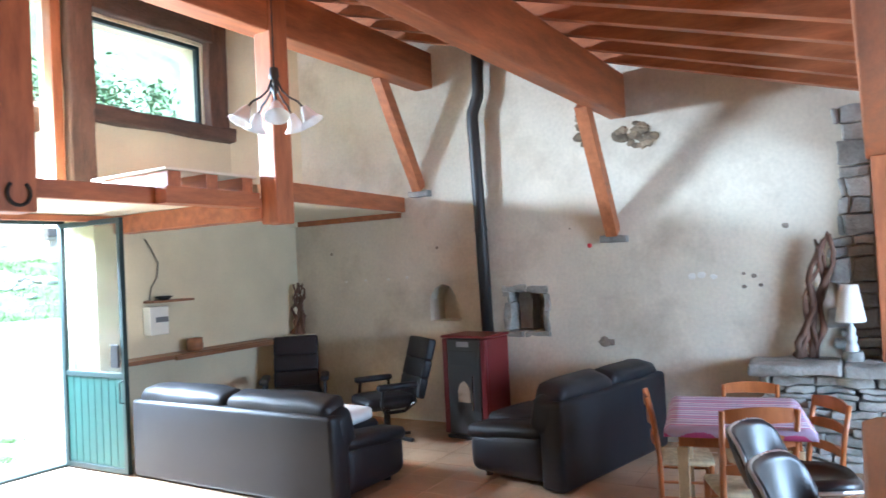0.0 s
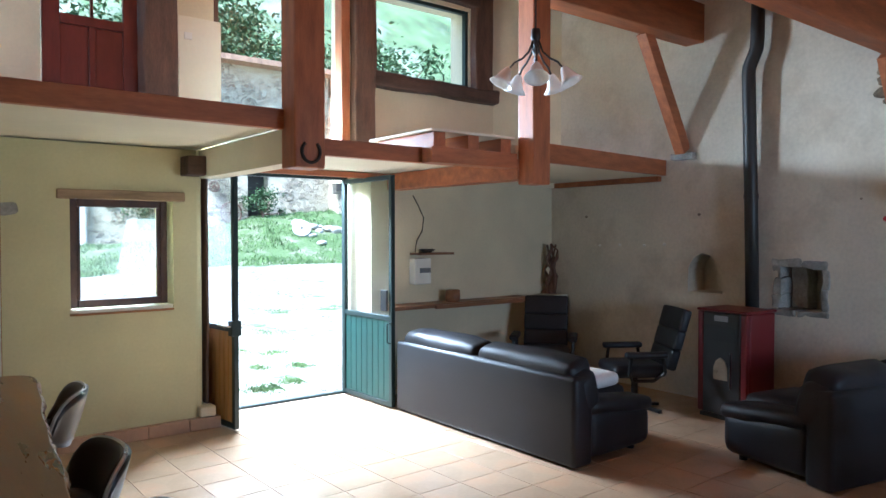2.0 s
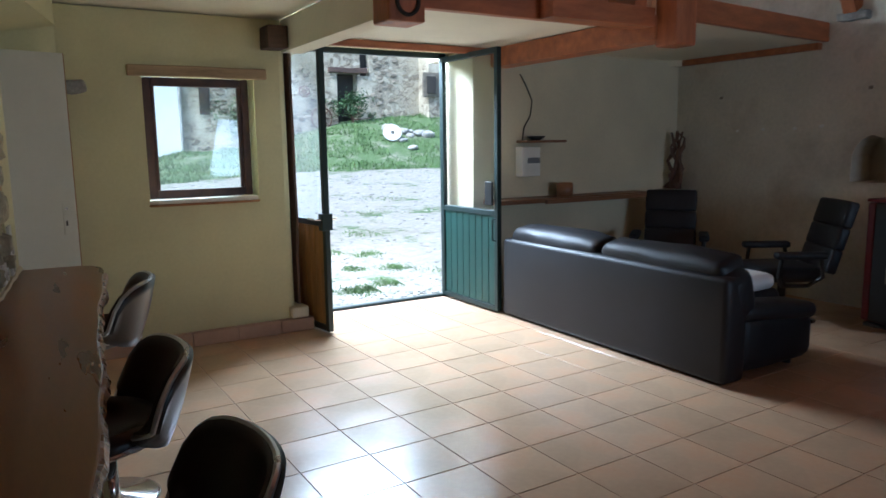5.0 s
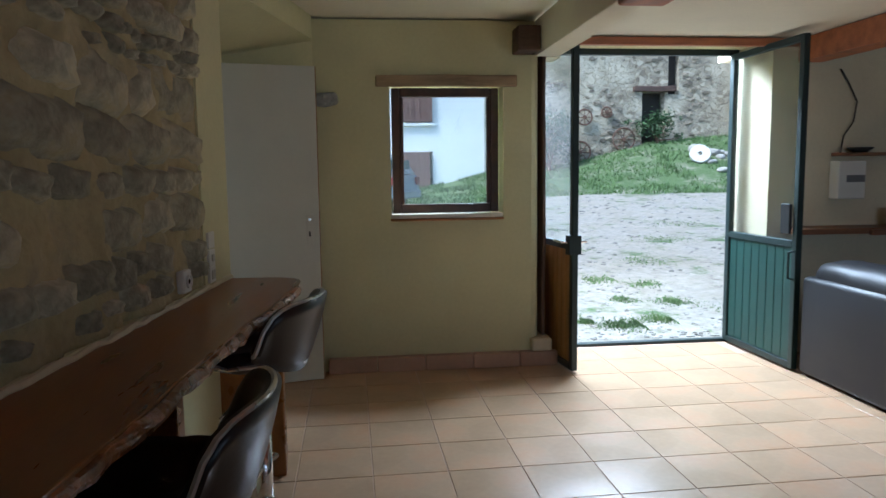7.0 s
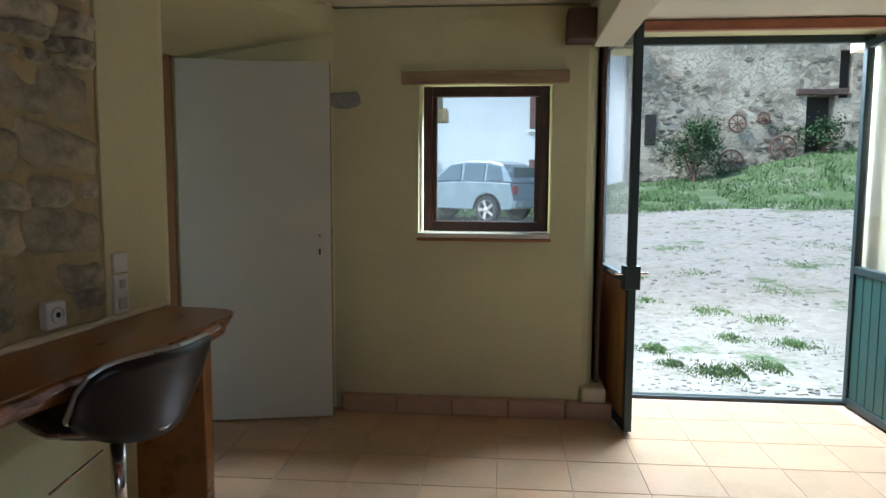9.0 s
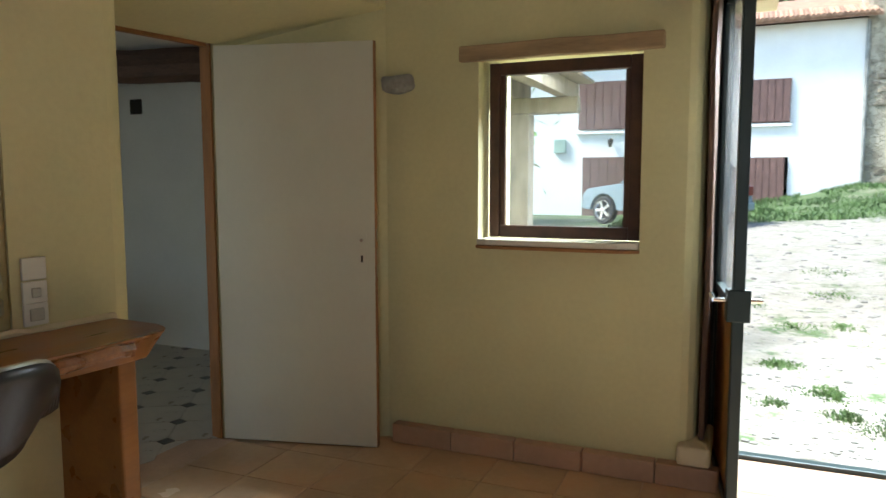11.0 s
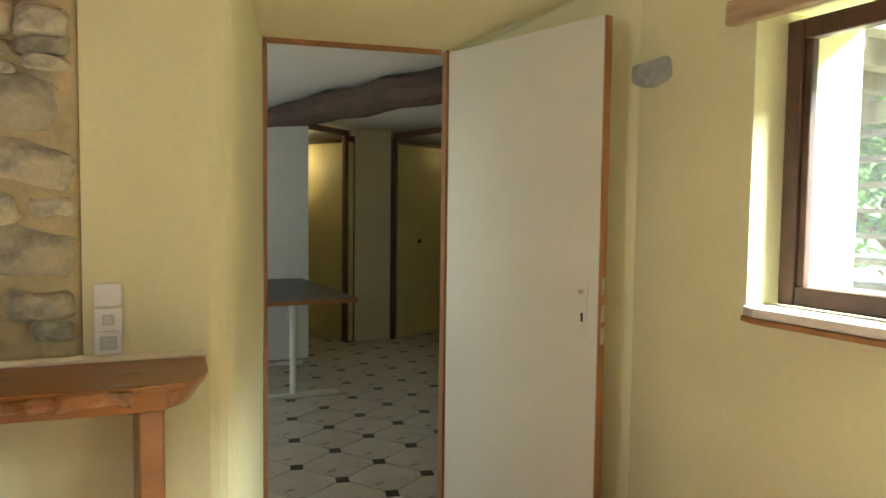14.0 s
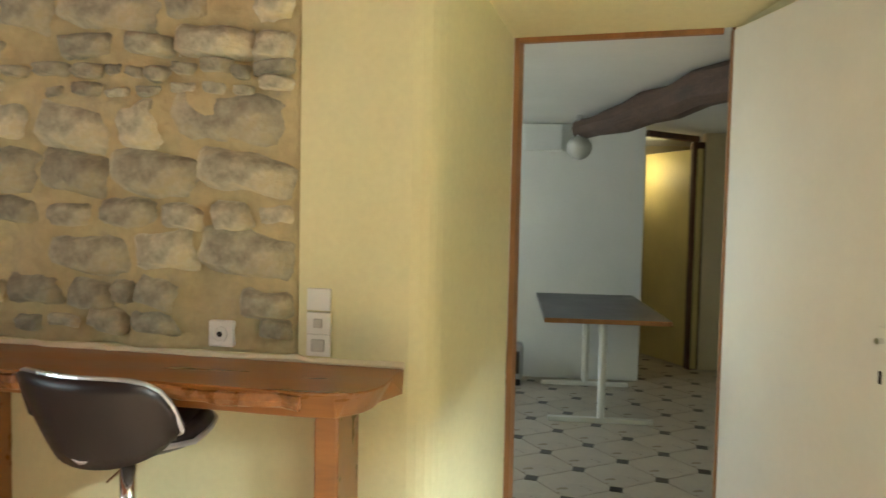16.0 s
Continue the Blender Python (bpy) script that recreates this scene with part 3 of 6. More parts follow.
# ---- doors and windows ----
def leaf(name, label, hinge, free, panel_mat, mirror=1):
    """A glazed steel door leaf from its hinge to its free edge; local x along the leaf, y to the outer face."""
    h, f = Vector((*hinge, 0)), Vector((*free, 0))
    u = (f - h).normalized()
    m = Matrix.Translation(h) @ Matrix((u, Vector((0, 0, 1)).cross(u), Vector((0, 0, 1)))).transposed().to_4x4()
    w = (f - h).length
    d = thing(name, label, "door", kind="structure", m=m)
    t = 0.022
    for nm, x0, x1, z0, z1 in (("stile", 0, 0.045, 0.015, 2.21), ("stile", w - 0.045, w, 0.015, 2.21), ("rail", 0.046, w - 0.046, 2.165, 2.21), ("rail", 0.046, w - 0.046, 0.83, 0.875), ("rail", 0.046, w - 0.046, 0.015, 0.06)):
        part(nm, box(x0, x1, -t, t, z0, z1, 0.004), GREENFRAME, d)
    pane = part("pane", box(0.043, w - 0.043, -0.004, 0.004, 0.873, 2.168), DUSTY_SHEEN, d, "glass pane hazed by dust and imitated sky reflection")
    pane.visible_shadow = False
    n = 8
    bw = (w - 0.092) / n
    for i in range(n):
        x0 = 0.046 + i * bw
        part("board", box(x0 + 0.003, x0 + bw - 0.003, -0.010, 0.010, 0.062, 0.828, 0.003), panel_mat, d)
    part("panel", box(0.046, w - 0.046, -0.004, 0.004, 0.062, 0.828), panel_mat, d)
    return d, w


left_leaf, w = leaf("door_1", "open dark steel double-door leaf with varnished lower panel", (1.10, 0.40), (1.193, -0.285), OCHREPANEL)
part("lock", box(w - 0.062, w + 0.004, -0.045, 0.045, 0.80, 0.93, 0.006), GREENFRAME, left_leaf)
part("handle", rod((w - 0.02, -0.09, 0.885), (w - 0.14, -0.09, 0.89), 0.009, bm=rod((w - 0.02, -0.09, 0.885), (w - 0.02, 0.09, 0.885), 0.009)), CHROME, left_leaf, "steel lever handle")
right_leaf, w = leaf("door_2", "open green steel double-door leaf with glazed upper half", (2.625, 0.40), (2.645, -0.475), GREEN)
part("handle", tube([(w - 0.02, -0.02, 0.62), (w - 0.02, -0.06, 0.63), (w - 0.02, -0.06, 0.80), (w - 0.02, -0.02, 0.81)], 0.008, 6), GREENFRAME, right_leaf)
part("lock_box", box(w - 0.15, w - 0.05, -0.045, -0.024, 0.92, 1.12, 0.006), BLACKPLASTIC, right_leaf)
df = thing("door_frame", "dark steel frame of the entrance double door", "door frame", kind="structure")
part("jamb", box(1.048, 1.095, 0.40, 0.45, 0.0, 2.25, 0.004), GREENFRAME, df)
part("jamb", box(2.625, 2.67, 0.40, 0.45, 0.0, 2.25, 0.004), GREENFRAME, df)
part("head", box(1.096, 2.624, 0.40, 0.45, 2.205, 2.25, 0.004), GREENFRAME, df)

# small window
win = thing("window_1", "brown wooden window with a dusty pane", "window", kind="structure")
for nm, x0, x1, z0, z1 in (("frame", 0.015, 0.07, 1.075, 1.93), ("frame", 0.70, 0.757, 1.075, 1.93), ("frame", 0.071, 0.699, 1.87, 1.93), ("frame", 0.071, 0.699, 1.075, 1.135)):
    part(nm, box(x0, x1, 0.115, 0.165, z0, z1, 0.006), FRAMEBROWN, win)
for nm, x0, x1, z0, z1 in (("sash", 0.071, 0.095, 1.136, 1.869), ("sash", 0.675, 0.699, 1.136, 1.869)):
    part(nm, box(x0, x1, 0.125, 0.155, z0, z1, 0.004), FRAMEBROWN, win)
pane = part("pane", box(0.095, 0.675, 0.137, 0.143, 1.136, 1.869), HAZY, win, "dusty clear glass")
pane.visible_shadow = False
part("sill", prism([(-0.005, 0.116), (-0.005, -0.01), (0.05, -0.035), (0.68, -0.035), (0.765, 0.0), (0.765, 0.116)], 1.046, 1.074, bevel=0.004), mat("pale_sill_tile", (0.72, 0.66, 0.55), 0.4, var=0.08, bump=0.05), win, "pale worn sill")
part("sill_edge", prism([(-0.008, 0.0), (-0.008, -0.016), (0.048, -0.042), (0.685, -0.042), (0.772, -0.006), (0.772, 0.0)], 1.028, 1.044, bevel=0.003), RAWEDGE, win, "brown wooden sill edge")
lint = timber("lintel", rough_up(box(-0.09, 0.86, -0.035, 0.02, 1.925, 2.0, 0.008), 3, 0.006, 5), PALEWOOD, "pale wooden lintel above the window", "lintel")
stone = rough_up(box(-0.525, -0.345, -0.03, 0.03, 1.80, 1.885, 0.02), 3, 0.014, 12)
timber("wall_stone", stone, GREYSTONE, "single grey stone showing through plaster", "stone")

# white door to the next room
h, f = Vector((-1.277, -0.382, 0)), Vector((-0.472, -0.185, 0))
u = (f - h).normalized()
m = Matrix.Translation(h) @ Matrix((u, Vector((0, 0, 1)).cross(u), Vector((0, 0, 1)))).transposed().to_4x4()
wd = thing("door_3", "open flush greyish white interior door", "door", kind="structure", m=m)
dw = (f - h).length
part("panel", box(0, dw - 0.003, 0.002, 0.04, 0.008, 2.03, 0.002), DOORPAINT, wd)
part("edge_strip", box(dw - 0.0025, dw + 0.002, 0.0025, 0.0395, 0.008, 2.03), RAWEDGE, wd, "unpainted pine edge")
part("lock_plate", box(dw - 0.085, dw - 0.045, -0.004, 0.0015, 0.90, 1.10, 0.001), DOORPAINT, wd)
# A raised near-black plate paints the shade inside the keyhole.
part("keyhole", box(dw - 0.073, dw - 0.062, -0.006, -0.0045, 0.955, 0.988, 0.0005), DARK, wd)
part("spindle", rod((dw - 0.067, -0.02, 1.065), (dw - 0.067, 0.0, 1.065), 0.008), CHROME, wd)
for z in (0.88, 0.96, 1.06):
    part("strike", box(dw + 0.0025, dw + 0.005, 0.010, 0.032, z, z + 0.06, 0.0005), CHROME, wd)
fr = thing("door_frame", "thin orange-brown wooden door frame", "door frame", kind="structure")
part("jamb", prism([(-1.425, -1.148), (-1.445, -1.128), (-1.53, -1.11), (-1.53, -1.148)], 0, 2.045), RAWEDGE, fr)
part("jamb", prism([(-1.302, -0.366), (-1.378, -0.348), (-1.378, -0.362), (-1.302, -0.38)], 0, 2.045), RAWEDGE, fr)
part("head", bar((-1.445, -1.127, 2.033), (-1.305, -0.407, 2.033), 0.03, 0.02, 0.002), RAWEDGE, fr)

# upper storey joinery
uw = thing("window_2", "dark framed upper window in rough timber surround", "window", kind="structure")
for nm, x0, x1, z0, z1 in (("frame", 2.96, 3.0, 3.36, 4.27), ("frame", 4.28, 4.33, 3.36, 4.27), ("frame", 3.001, 4.279, 4.22, 4.27), ("frame", 3.001, 4.279, 3.36, 3.395)):
    part(nm, box(x0, x1, YU + 0.03, YU + 0.09, z0, z1, 0.004), GREENFRAME, uw)
p = part("pane", box(3.0, 4.28, YU + 0.057, YU + 0.063, 3.395, 4.22), GLASS, uw)
p.visible_shadow = False
for x in (3.12, 3.95):
    part("latch", rod((x, YU + 0.02, 3.40), (x, YU + 0.02, 3.48), 0.008, n=6), BLACKPLASTIC, uw)
timber("window_post", rough_up(box(2.70, 2.95, YU - 0.12, YU + 0.1, 2.28, 4.6, 0.02), 5, 0.025, 2.5), OLDWOOD, "rough dark timber post beside the upper window", "post")
timber("window_post", rough_up(box(4.34, 4.62, YU - 0.10, YU + 0.05, 3.30, 4.6, 0.02), 4, 0.02, 2.5), OLDWOOD, "rough dark timber jamb of the upper window", "post")
timber("window_lintel", rough_up(box(2.95, 4.4, YU - 0.11, YU + 0.04, 4.29, 4.6, 0.02), 5, 0.025, 2.5), OLDWOODX, "rough dark timber over the upper window", "lintel")
timber("window_sill_beam", rough_up(box(2.93, 4.70, YU - 0.12, YU + 0.03, 3.20, 3.36, 0.02), 5, 0.03, 3.0), OLDWOODX, "waney dark timber sill of the upper window", "sill")
timber("glazing_post", box(2.58, 2.68, YU - 0.04, YU + 0.1, 2.28, 4.6, 0.01), BEAMZ, "reddish timber post of the glazed opening", "post")
timber("door_post", rough_up(box(0.62, 0.90, YU - 0.16, YU + 0.1, 2.46, 4.6, 0.02), 5, 0.025, 2.5), OLDWOOD, "leaning dark timber post by the red door", "post")
glz = thing("window_3", "tall bright glazed opening on the mezzanine", "window", kind="structure")
p = part("pane", box(1.32, 2.58, YU + 0.15, YU + 0.156, 2.28, 4.35), GLASS, glz)
p.visible_shadow = False
part("frame", box(1.315, 1.36, YU + 0.11, YU + 0.2, 2.47, 4.35, 0.005), OLDWOOD, glz)
REDWOOD = mat("dark_red_varnished_wood", (0.13, 0.022, 0.016), 0.4, var=0.3, scale=2.5, fine=16, bump=0.08, grain=(6, 6, 1))
rd = thing("door_4", "dark red wooden door with small upper panes", "door", kind="structure")
for x0, x1, z0, z1 in ((-0.11, 0.02, 2.47, 4.29), (0.50, 0.615, 2.47, 4.29), (0.021, 0.499, 4.18, 4.29), (0.021, 0.499, 3.36, 3.44), (0.021, 0.499, 2.47, 2.56), (0.235, 0.285, 2.561, 3.359)):
    part("rail", box(x0, x1, YU + 0.01, YU + 0.06, z0, z1, 0.005), REDWOOD, rd)
for x0, x1 in ((0.021, 0.234), (0.286, 0.499)):
    part("panel", box(x0, x1, YU + 0.03, YU + 0.05, 2.561, 3.359, 0.004), REDWOOD, rd)
p = part("pane", box(0.02, 0.50, YU + 0.034, YU + 0.04, 3.44, 4.18), GLASS, rd)
p.visible_shadow = False
part("glazing_bar", box(0.248, 0.272, YU + 0.02, YU + 0.055, 3.44, 4.18, 0.003), REDWOOD, rd)
part("glazing_bar", box(0.02, 0.247, YU + 0.02, YU + 0.055, 3.79, 3.81, 0.003), REDWOOD, rd)
wb = thing("board", "pale board leaning beside the glazed opening", "board")
part("panel", box(0.92, 1.30, YU - 0.10, YU - 0.075, 2.46, 3.56, 0.004), CEIL, wb)
part("switch", box(0.97, 1.04, YU - 0.115, YU - 0.101, 3.36, 3.42, 0.003), WHITEPLASTIC, wb)


# ---- counter and stools ----
counter = thing("bar_counter", "polished brown live-edge wooden bar counter along the stone wall", "counter")
n = 26
front = []
for i in range(n + 1):
    s = i / n
    y = -1.58 - s * 2.87
    x = -0.463 + 0.1 * (y + 1.5) + 0.004 * math.sin(i * 1.3) + 0.007 * math.sin(i * 0.45)
    front.append((x, y))
front[0:1] = [(-0.66, -1.474), (-0.60, -1.480), (-0.555, -1.494), (-0.518, -1.518), (-0.490, -1.552), (-0.476, -1.60)]
back = [(-1.118, -4.45), (-0.822, -1.462)]
b = prism(front + back, 0.800, 0.882)
for v in b.verts:   # the live edge is undercut along the front and the end
    if v.co.z < 0.81 and v.co.x > -0.75 + 0.1 * (v.co.y + 1.5):
        v.co.x -= 0.045
        v.co.y -= 0.045 if v.co.y > -1.57 else 0.0
bmesh.ops.bevel(b, geom=b.edges[:], offset=0.007, segments=2, profile=0.5, affect='EDGES')
top = part("worktop", b, BARWOOD, counter)
b = bmesh.new()
edge = rough_up(tube([(x - 0.012, y, 0.852 + 0.006 * math.sin(i * 2.1)) for i, (x, y) in enumerate(front[6:])], [0.022 + 0.004 * math.sin(i * 1.7) for i in range(len(front) - 6)], 8), 1, 0.008, 22)
part("bark_edge", edge, BARK, counter, "rough glossy bark edge")
for y in (-1.64, -2.9, -4.35):
    o = 0.1 * (y + 1.5) - 0.03
    part("leg", box(-0.80 + o, -0.52 + o, y - 0.035, y + 0.035, 0.0, 0.799, 0.008), BARWOOD, counter)


def stool(m, lift=0.0, name="bar_stool"):
    """A gas-lift stool with a two-part padded shell; it faces local +x."""
    s = thing(name, "dark brown padded bar stool with silver piping and chrome column", "stool", "bar stools", m=m)
    b = bmesh.new()
    N, M = 17, 8
    grid = []
    rim = []
    for i in range(N):
        a = radians(-84 + 168 * i / (N - 1))
        k = abs(i / (N - 1) * 2 - 1)
        row = []
        zt = lift + 0.87 - 0.15 * k ** 5
        zb = lift + 0.615 + 0.075 * k ** 2.0
        for j in range(M):
            v = j / (M - 1)
            z = zb + (zt - zb) * v
            r = 0.222 + 0.036 * v - 0.035 * (1 - v) ** 2
            row.append(b.verts.new((-0.80 * r + 0.60 * r * (1 - math.cos(a)) - 0.02 * v, r * math.sin(a), z)))
        grid.append(row)
    for i in range(N - 1):
        for j in range(M - 1):
            b.faces.new((grid[i][j], grid[i + 1][j], grid[i + 1][j + 1], grid[i][j + 1]))
    loop = [v.co.copy() for v in [r[-1] for r in grid]] + [v.co.copy() for v in grid[-1][-2::-1]] + [v.co.copy() for v in [r[0] for r in grid[-2::-1]]] + [v.co.copy() for v in grid[0][1:-1]]
    back_ = part("backrest", b, LEATHERBROWN, s, smooth=True)
    md = back_.modifiers.new("thick", 'SOLIDIFY')
    md.thickness, md.offset = 0.035, 0
    part("piping", tube(loop, 0.008, 6, closed=True), PIPING, back_)
    b = bmesh.new()
    rings = []
    loop = []
    for i in range(9):
        rr = i / 8
        ring = []
        for j in range(28):
            a = 2 * math.pi * j / 28
            cx, cy = math.cos(a), math.sin(a)
            x, y = 0.03 + (0.255 if cx > 0 else 0.2) * rr * cx, 0.205 * rr * cy
            z = lift + 0.60 + 0.05 * rr ** 3 * (abs(cy)) + 0.045 * rr ** 3 * max(0, cx) + 0.03 * rr ** 3 * max(0, -cx)
            ring.append(b.verts.new((x, y, z)))
        rings.append(ring)
    for r0, r1 in zip(rings, rings[1:]):
        for j in range(28):
            b.faces.new((r0[j], r0[(j + 1) % 28], r1[(j + 1) % 28], r1[j]))
    loop = [v.co.copy() for v in rings[-1]]
    seat = part("seat", b, LEATHERBROWN, s, smooth=True)
    md = seat.modifiers.new("thick", 'SOLIDIFY')
    md.thickness, md.offset = 0.055, -1
    part("piping", tube(loop, 0.008, 6, closed=True), PIPING, seat)
    part("column", rod((0, 0, 0.30), (0, 0, 0.565 + lift), 0.022, bm=rod((0, 0, 0.02), (0, 0, 0.42), 0.032, n=16), n=16), CHROME, s, smooth=True)
    part("base", lathe([(0, 0.0), (0.20, 0.0), (0.205, 0.008), (0.19, 0.016), (0.06, 0.035), (0.035, 0.06), (0, 0.06)], 32), CHROME, s, smooth=True)
    part("footrest", tube([(0.0, -0.13, 0.27), (0.07, -0.14, 0.27), (0.16, -0.09, 0.27), (0.19, 0, 0.27), (0.16, 0.09, 0.27), (0.07, 0.14, 0.27), (0, 0.13, 0.27), (0, 0, 0.29), (0, -0.13, 0.27)], 0.011, 8), CHROME, s, smooth=True)
    part("lever", rod((0.02, 0.03, 0.55 + lift), (0.09, 0.16, 0.46 + lift), 0.005, n=6), CHROME, s)
    return s


stool(pose(-0.58, -2.225, 0, 0, 0, 167), 0.055)
st = stool(pose(-0.635, -3.17, 0, 0, 0, 180))
stool(pose(-0.60, -3.85, 0, 0, 0, 182), -0.05)
copy_thing(st, pose(2.33, -5.60, 0, 0, 0, 262))
copy_thing(st, pose(1.78, -5.76, 0, 0, 0, 262))

bar2 = thing("bar_counter", "light orange wooden bar counter with rounded corner", "counter")
part("worktop", prism([(0.25, -5.93), (1.78, -5.90), (1.86, -5.94), (1.90, -6.05), (1.90, -6.45), (0.25, -6.45)], 1.0, 1.05, bevel=0.01), mat("light_orange_bar_wood", (0.5, 0.24, 0.09), 0.35, var=0.25, scale=2.5, fine=16, bump=0.05, grain=(1, 6, 6)), bar2)
part("body", box(0.35, 1.75, -6.40, -6.20, 0, 0.999, 0.005), CREAM, bar2)

# switches on the side wall
def on_side(u, z, w, h, d=0.012, mt=WHITEPLASTIC, bevel=0.003, bm=None, y0=0.0):
    return box(u - w / 2, u + w / 2, y0, y0 + d, z - h / 2, z + h / 2, bevel, bm=bm, m=SIDE)


sw = thing("wall_switch", "stacked white switch and sockets on the plaster", "switch")
for z in (1.085, 1.01, 0.94):
    pl = part("plate", on_side(0.33, z, 0.078, 0.07), WHITEPLASTIC, sw)
part("rocker", on_side(0.33, 1.01, 0.03, 0.03, 0.006, y0=0.0125), mat("grey_plastic", (0.5, 0.48, 0.42), 0.5, bump=0), sw)
part("socket_face", on_side(0.33, 0.94, 0.045, 0.04, 0.004, y0=0.0125), bpy.data.materials["grey_plastic"], sw)
sk = thing("wall_socket", "white wall socket set in the stones", "socket")
part("plate", on_side(0.66, 0.96, 0.085, 0.085, 0.03, bevel=0.006, y0=-0.01), WHITEPLASTIC, sk)
b = lathe([(0.0, 0.004), (0.02, 0.004), (0.022, 0.009), (0.026, 0.009), (0.026, 0.0)], 20)
b.transform(SIDE @ Matrix.Translation((0.66, 0.02, 0.96)) @ Euler((radians(-90), 0, 0)).to_matrix().to_4x4())
part("socket_face", b, WHITEPLASTIC, sk)
# A near-black disc paints the shade inside the socket hole.
b = lathe([(0, 0.0), (0.009, 0.0), (0.009, 0.0055), (0, 0.0055)], 12)
b.transform(SIDE @ Matrix.Translation((0.66, 0.021, 0.96)) @ Euler((radians(-90), 0, 0)).to_matrix().to_4x4())
part("socket_hole", b, DARK, sk)

fil = rough_up(tube([SIDE @ Vector((0.05 + 0.06 * i, 0.004, 0.888)) for i in range(50)], 0.012, 6), 0, 0.012, 14)
timber("mortar_fillet", fil, CREAM, "pale mortar fillet behind the counter", "fillet")
# ---- sitting area ----
def sofa(L, m, label, cushions):
    s = thing("sofa", label, "sofa", "black leather sofas", m=m)
    d = 0.88
    part("base", soft_box(0.03, L - 0.03, 0.05, d - 0.06, 0.05, 0.30, 0.03), LEATHER, s, smooth=True)
    part("back_panel", soft_box(0.0, L, 0.0, 0.20, 0.012, 0.655, 0.035, 0.008), LEATHER, s, smooth=True)
    for x0, x1 in ((0.0, 0.24), (L - 0.24, L)):
        b = soft_box(x0, x1, 0.17, d, 0.05, 0.40, 0.07, 0.015)
        for v in b.verts:   # the arm falls towards the front
            if v.co.z > 0.25:
                v.co.z -= 0.05 * max(0.0, (v.co.y - 0.35) / 0.5)
        a = part("armrest", b, LEATHER, s, smooth=True)
        b = soft_box(x0 - 0.012, x1 + 0.012, 0.19, d + 0.02, 0.36, 0.47, 0.05, 0.012)
        for v in b.verts:
            v.co.z -= 0.06 * max(0.0, (v.co.y - 0.30) / 0.55)
            v.co += noise.noise_vector(v.co * 6) * 0.010
        part("arm_pad", b, LEATHER, a, smooth=True)
        b = soft_box(x0 + 0.005, x1 - 0.005, -0.02, 0.20, 0.0, 0.30, 0.06, 0.02)
        b.transform(Matrix.Translation((0, 0.12, 0.36)) @ Euler((radians(14), 0, 0)).to_matrix().to_4x4())
        part("back_wing", b, LEATHER, s, smooth=True)
    w = (L - 0.48) / cushions
    for i in range(cushions):
        x0 = 0.24 + i * w
        part("seat_cushion", soft_box(x0 + 0.004, x0 + w - 0.004, 0.20, d + 0.01, 0.28, 0.46, 0.05, 0.025), LEATHER, s, smooth=True)
    w = (L - 0.12) / cushions
    for i in range(cushions):
        x0 = 0.06 + i * w
        b = soft_box(x0 + 0.003, x0 + w - 0.003, 0.0, 0.24, 0.0, 0.34, 0.06, 0.018, cuts=5)
        b.transform(Matrix.Translation((0, 0.10, 0.40)) @ Euler((radians(13), 0, 0)).to_matrix().to_4x4())
        rough_up(b, 0, 0.016, 6, i)
        for v in b.verts:   # creases gathered at the seam between two cushions
            e = min(v.co.x - x0, x0 + w - v.co.x)
            v.co.z += 0.012 * math.sin(v.co.x * 60 + i) * max(0.0, 1 - e / 0.22) - 0.02 * max(0.0, 1 - e / 0.10)
        part("back_cushion", b, LEATHER, s, smooth=True)
    for x in (0.12, L - 0.12):
        for y in (0.08, d - 0.1):
            part("foot", rod((x, y, 0.0), (x, y, 0.06), 0.03), BLACKPLASTIC, s)
    return s


sofa(2.20, pose(2.64, -0.52, 0, 0, 0, -90), "black leather three-seat sofa seen from behind", 2)
sofa(1.62, pose(3.56, -4.03, 0, 0, 0, -12), "black leather two-seat sofa by the stove wall", 2)
cu = tagged(part("cushion", soft_box(3.02, 3.42, -2.50, -2.14, 0.47, 0.57, 0.04, 0.02), mat("white_cloth", (0.75, 0.74, 0.72), 0.9, var=0.06, scale=4, fine=80, bump=0.2), smooth=True), "small white cushion lying on the sofa seat", "cushion")


